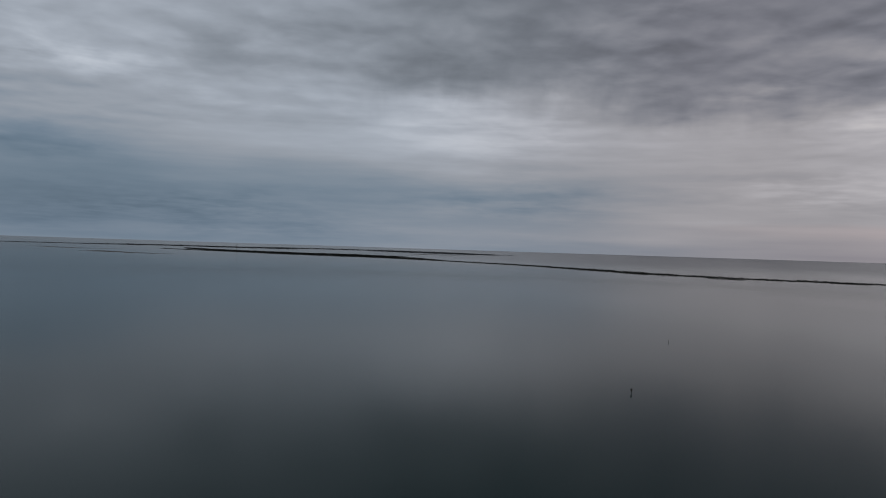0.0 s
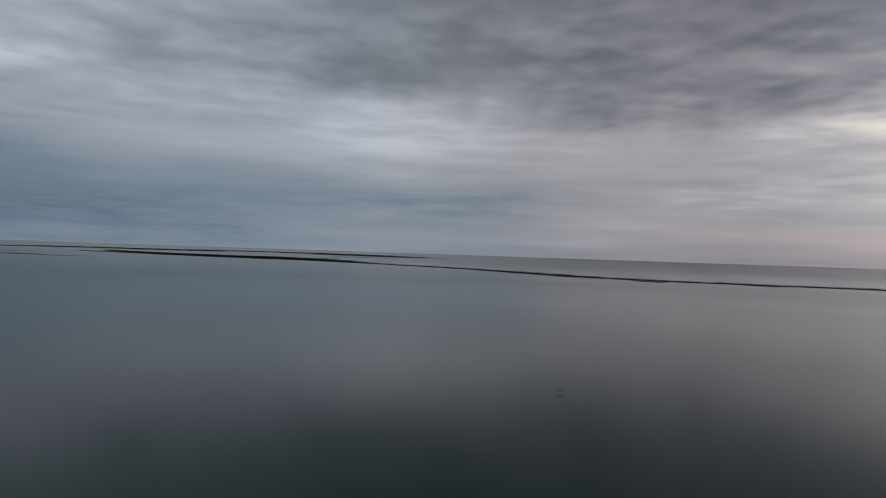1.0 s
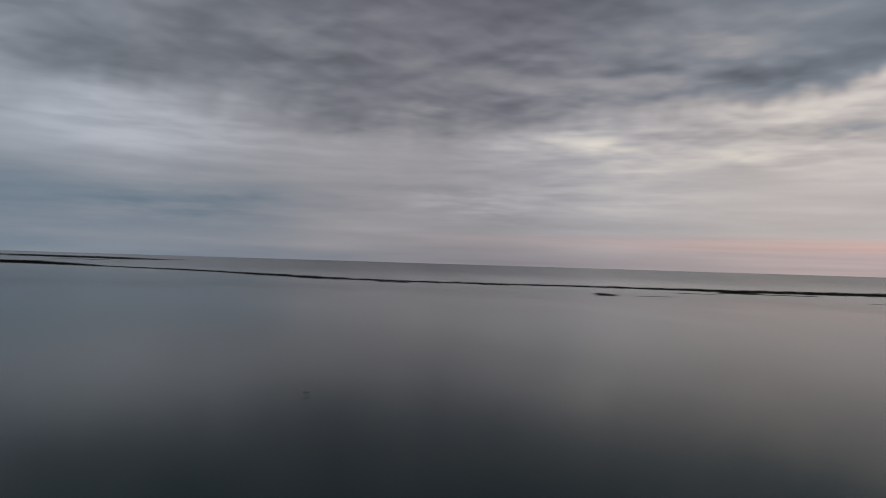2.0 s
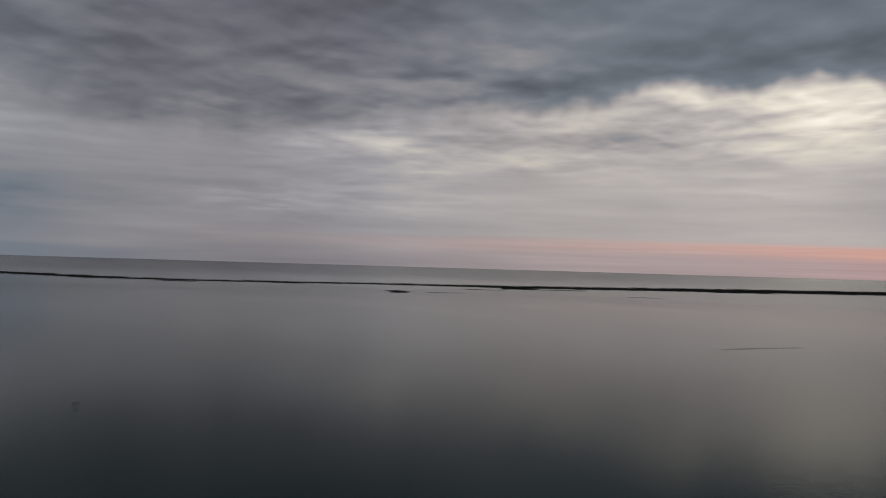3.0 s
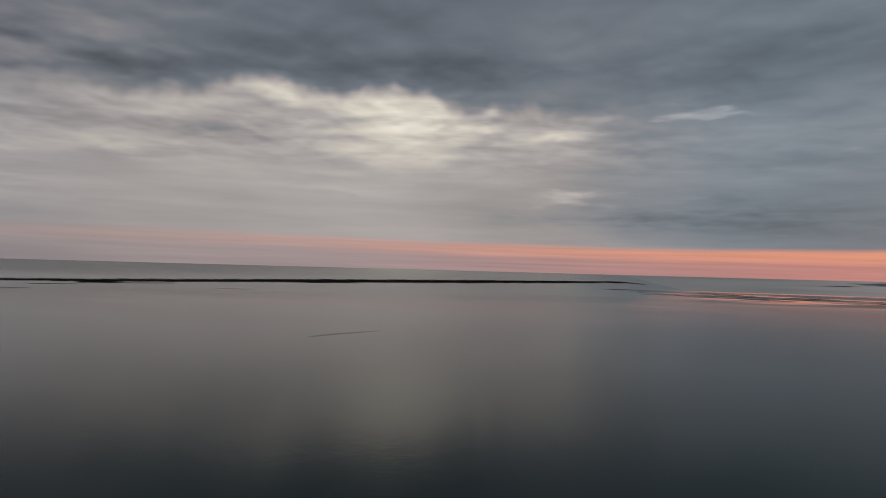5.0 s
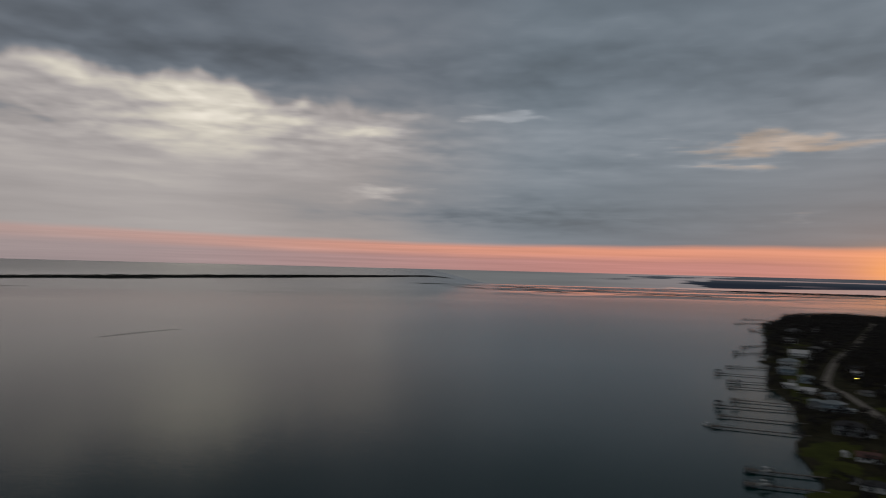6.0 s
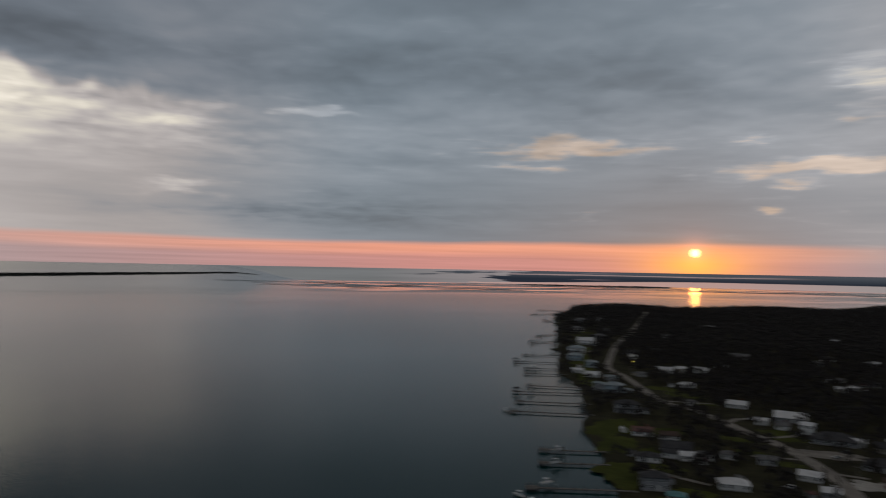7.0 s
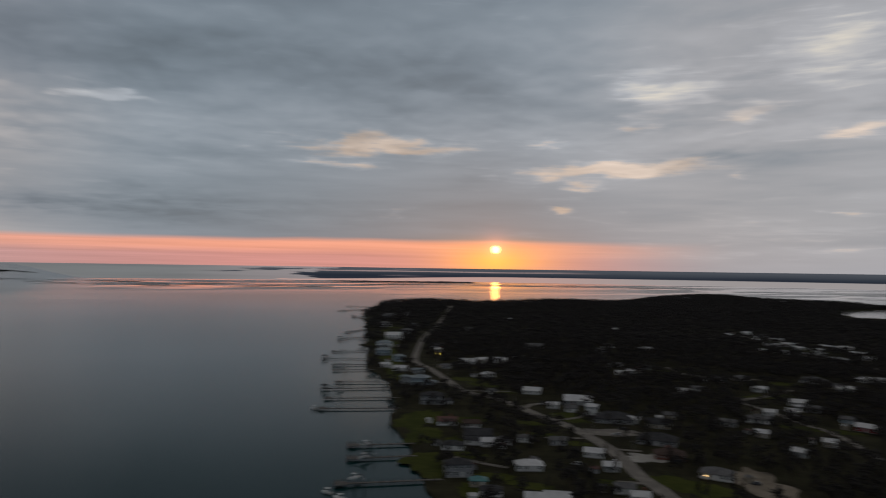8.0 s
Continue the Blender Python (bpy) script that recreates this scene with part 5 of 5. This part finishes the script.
def in_ring(x, y, ring):
    odd = np.zeros(len(x), bool)
    pts = np.array(ring)
    for (x0, y0), (x1, y1) in zip(pts, np.roll(pts, -1, 0)):
        if y0 != y1:
            odd ^= ((y0 > y) != (y1 > y)) & (x < (x1 - x0) * (y - y0) / (y1 - y0) + x0)
    return odd


def plant():
    rng = np.random.default_rng(21)

    def grid(pace, r0, r1, a0, a1):
        n = int(2 * r1 / pace)
        gx, gy = np.meshgrid(np.arange(-n // 2, n // 2) * pace, np.arange(-n // 2, n // 2) * pace)
        x, y = (g.ravel() + rng.uniform(-0.48, 0.48, g.size) * pace for g in (gx, gy))
        r, a = np.hypot(x, y), np.degrees(np.arctan2(x, y))
        keep = (r > r0) & (r < r1) & (a > a0) & (a < a1)
        x, y = x[keep], y[keep]
        keep = in_ring(x, y, LAND)
        x, y = x[keep], y[keep]
        r = np.hypot(x, y)
        # trees stay close here to hide this stretch of road from the camera
        screened = (x > 372) & (x < 432) & (y > -268) & (r < 520)
        keep = near_road(x, y) > np.where(screened, 0.5, np.where((x > 432) & (r < 700), 9.5, np.where(r < 800, 5.5, 2.5)))
        for cx, cy, a, b, turn in CLEAR:
            c, s = math.cos(radians(turn)), math.sin(radians(turn))
            u, v = (x - cx) * c + (y - cy) * s, -(x - cx) * s + (y - cy) * c
            keep &= ((u / (a * 1.05)) ** 2 + (v / (b * 1.05)) ** 2 > 1) | (rng.uniform(0, 1, len(x)) < 0.07)
        for hx, hy, hr in HOUSES:
            keep &= np.hypot(x - hx, y - hy) > hr + 1.0
        # trees cleared along the camera's line of sight so that the houses show
        for hx, hy, half, deep in OPEN:
            r = math.hypot(hx, hy)
            u, v = ((hx - x) * hx + (hy - y) * hy) / r, ((x - hx) * hy - (y - hy) * hx) / r
            keep &= ~((u > 0) & (u < deep) & (np.abs(v) < half)) | ((x > 380) & (x < 440) & (y > -268) & (y < -225)) | (rng.uniform(0, 1, len(x)) < 0.08)
        u, v = (x - 900) * 0.485 - (y + 1600) * 0.875, (x - 900) * 0.875 + (y + 1600) * 0.485
        keep &= (u / 300) ** 2 + (v / 110) ** 2 > 1
        shore = np.array([(p.x, p.y) for p in curve(SHORE, 12.0) if p.length < 1700])
        d = np.min(np.hypot(x[:, None] - shore[None, :, 0], y[:, None] - shore[None, :, 1]), 1) if len(x) else x
        village = np.clip(1 - d / 110, 0, 1) * (np.hypot(x, y) < 1300)
        keep &= rng.uniform(0, 1, len(x)) > 0.50 * village
        keep &= d > 4.0
        return x[keep], y[keep]

    near_forms = [tree_form(10 + i, "oak" if i % 5 < 3 else "pine", 110) for i in range(5)]
    data = []
    for lv, lf, wv, wf in near_forms:
        data.append((tri_mesh("crown", lv, lf, np.zeros(len(lf)), [M_PINE if len(data) in (3, 4) else M_LEAF]), tri_mesh("trunk", wv, wf, np.zeros(len(wf)), [M_BARK])))
    x, y = grid(8.0, 200, 480, 105, 156)
    order = np.argsort(np.hypot(x, y))
    single = set(order[:300].tolist())
    spots = []
    for i in range(len(x)):
        tall = float(rng.uniform(6.5, 12.0))
        turn = float(rng.uniform(0, 360))
        if i in single:
            j = int(rng.integers(0, 5))
            at = thing("tree", pose(float(x[i]), float(y[i]), LAND_Z, 0, 0, turn), "dark broad-crowned shore oak" if j < 3 else "tall dark loblolly pine", "tree", "trees among the houses")
            s = Matrix.Diagonal((tall * (0.9 if j < 3 else 0.8), tall * (0.9 if j < 3 else 0.8), tall * (0.9 if j < 3 else 1.2), 1))
            shared("trunk", data[j][1], at, s)
            shared("crown", data[j][0], at, s)
        else:
            spots.append((x[i], y[i], LAND_Z, tall * 0.95, tall, radians(turn)))
    mid = [tree_form(60 + i, "oak" if i % 3 else "pine", 34) for i in range(6)]
    x, y = grid(8.0, 480, 900, 105, 156)
    spots += [(a, b, LAND_Z, h * 1.05, h, t) for a, b, h, t in zip(x, y, rng.uniform(7, 12.5, len(x)), rng.uniform(0, 6.28, len(x)))]
    scatter("wood", mid, spots, [M_LEAF, M_BARK], "dense dark mixed wood round the village", "wood")
    far = [tree_form(90 + i, "oak" if i % 3 else "pine", 12, False) for i in range(6)]
    x, y = grid(10.0, 900, 3000, 105, 156)
    spots = [(a, b, LAND_Z - 1, h * 1.35, h, t) for a, b, h, t in zip(x, y, rng.uniform(8, 12.0, len(x)) + 2.5 * np.array([wander(a, b, 160, 2.0) for a, b in zip(x, y)]), rng.uniform(0, 6.28, len(x)))]
    scatter("wood", far, spots, [M_LEAF], "wide dark wood covering the peninsula", "wood")
    rest = []
    for a0, a1 in ((-180, 105), (156, 180)):
        x, y = grid(26.0, 150, 2600, a0, a1)
        rest += [(a, b, LAND_Z - 1, h * 1.8, h, t) for a, b, h, t in zip(x, y, rng.uniform(8, 12, len(x)), rng.uniform(0, 6.28, len(x)))]
    scatter("wood", far, rest, [M_LEAF], "dark wood on the land behind the shore", "wood")


plant()
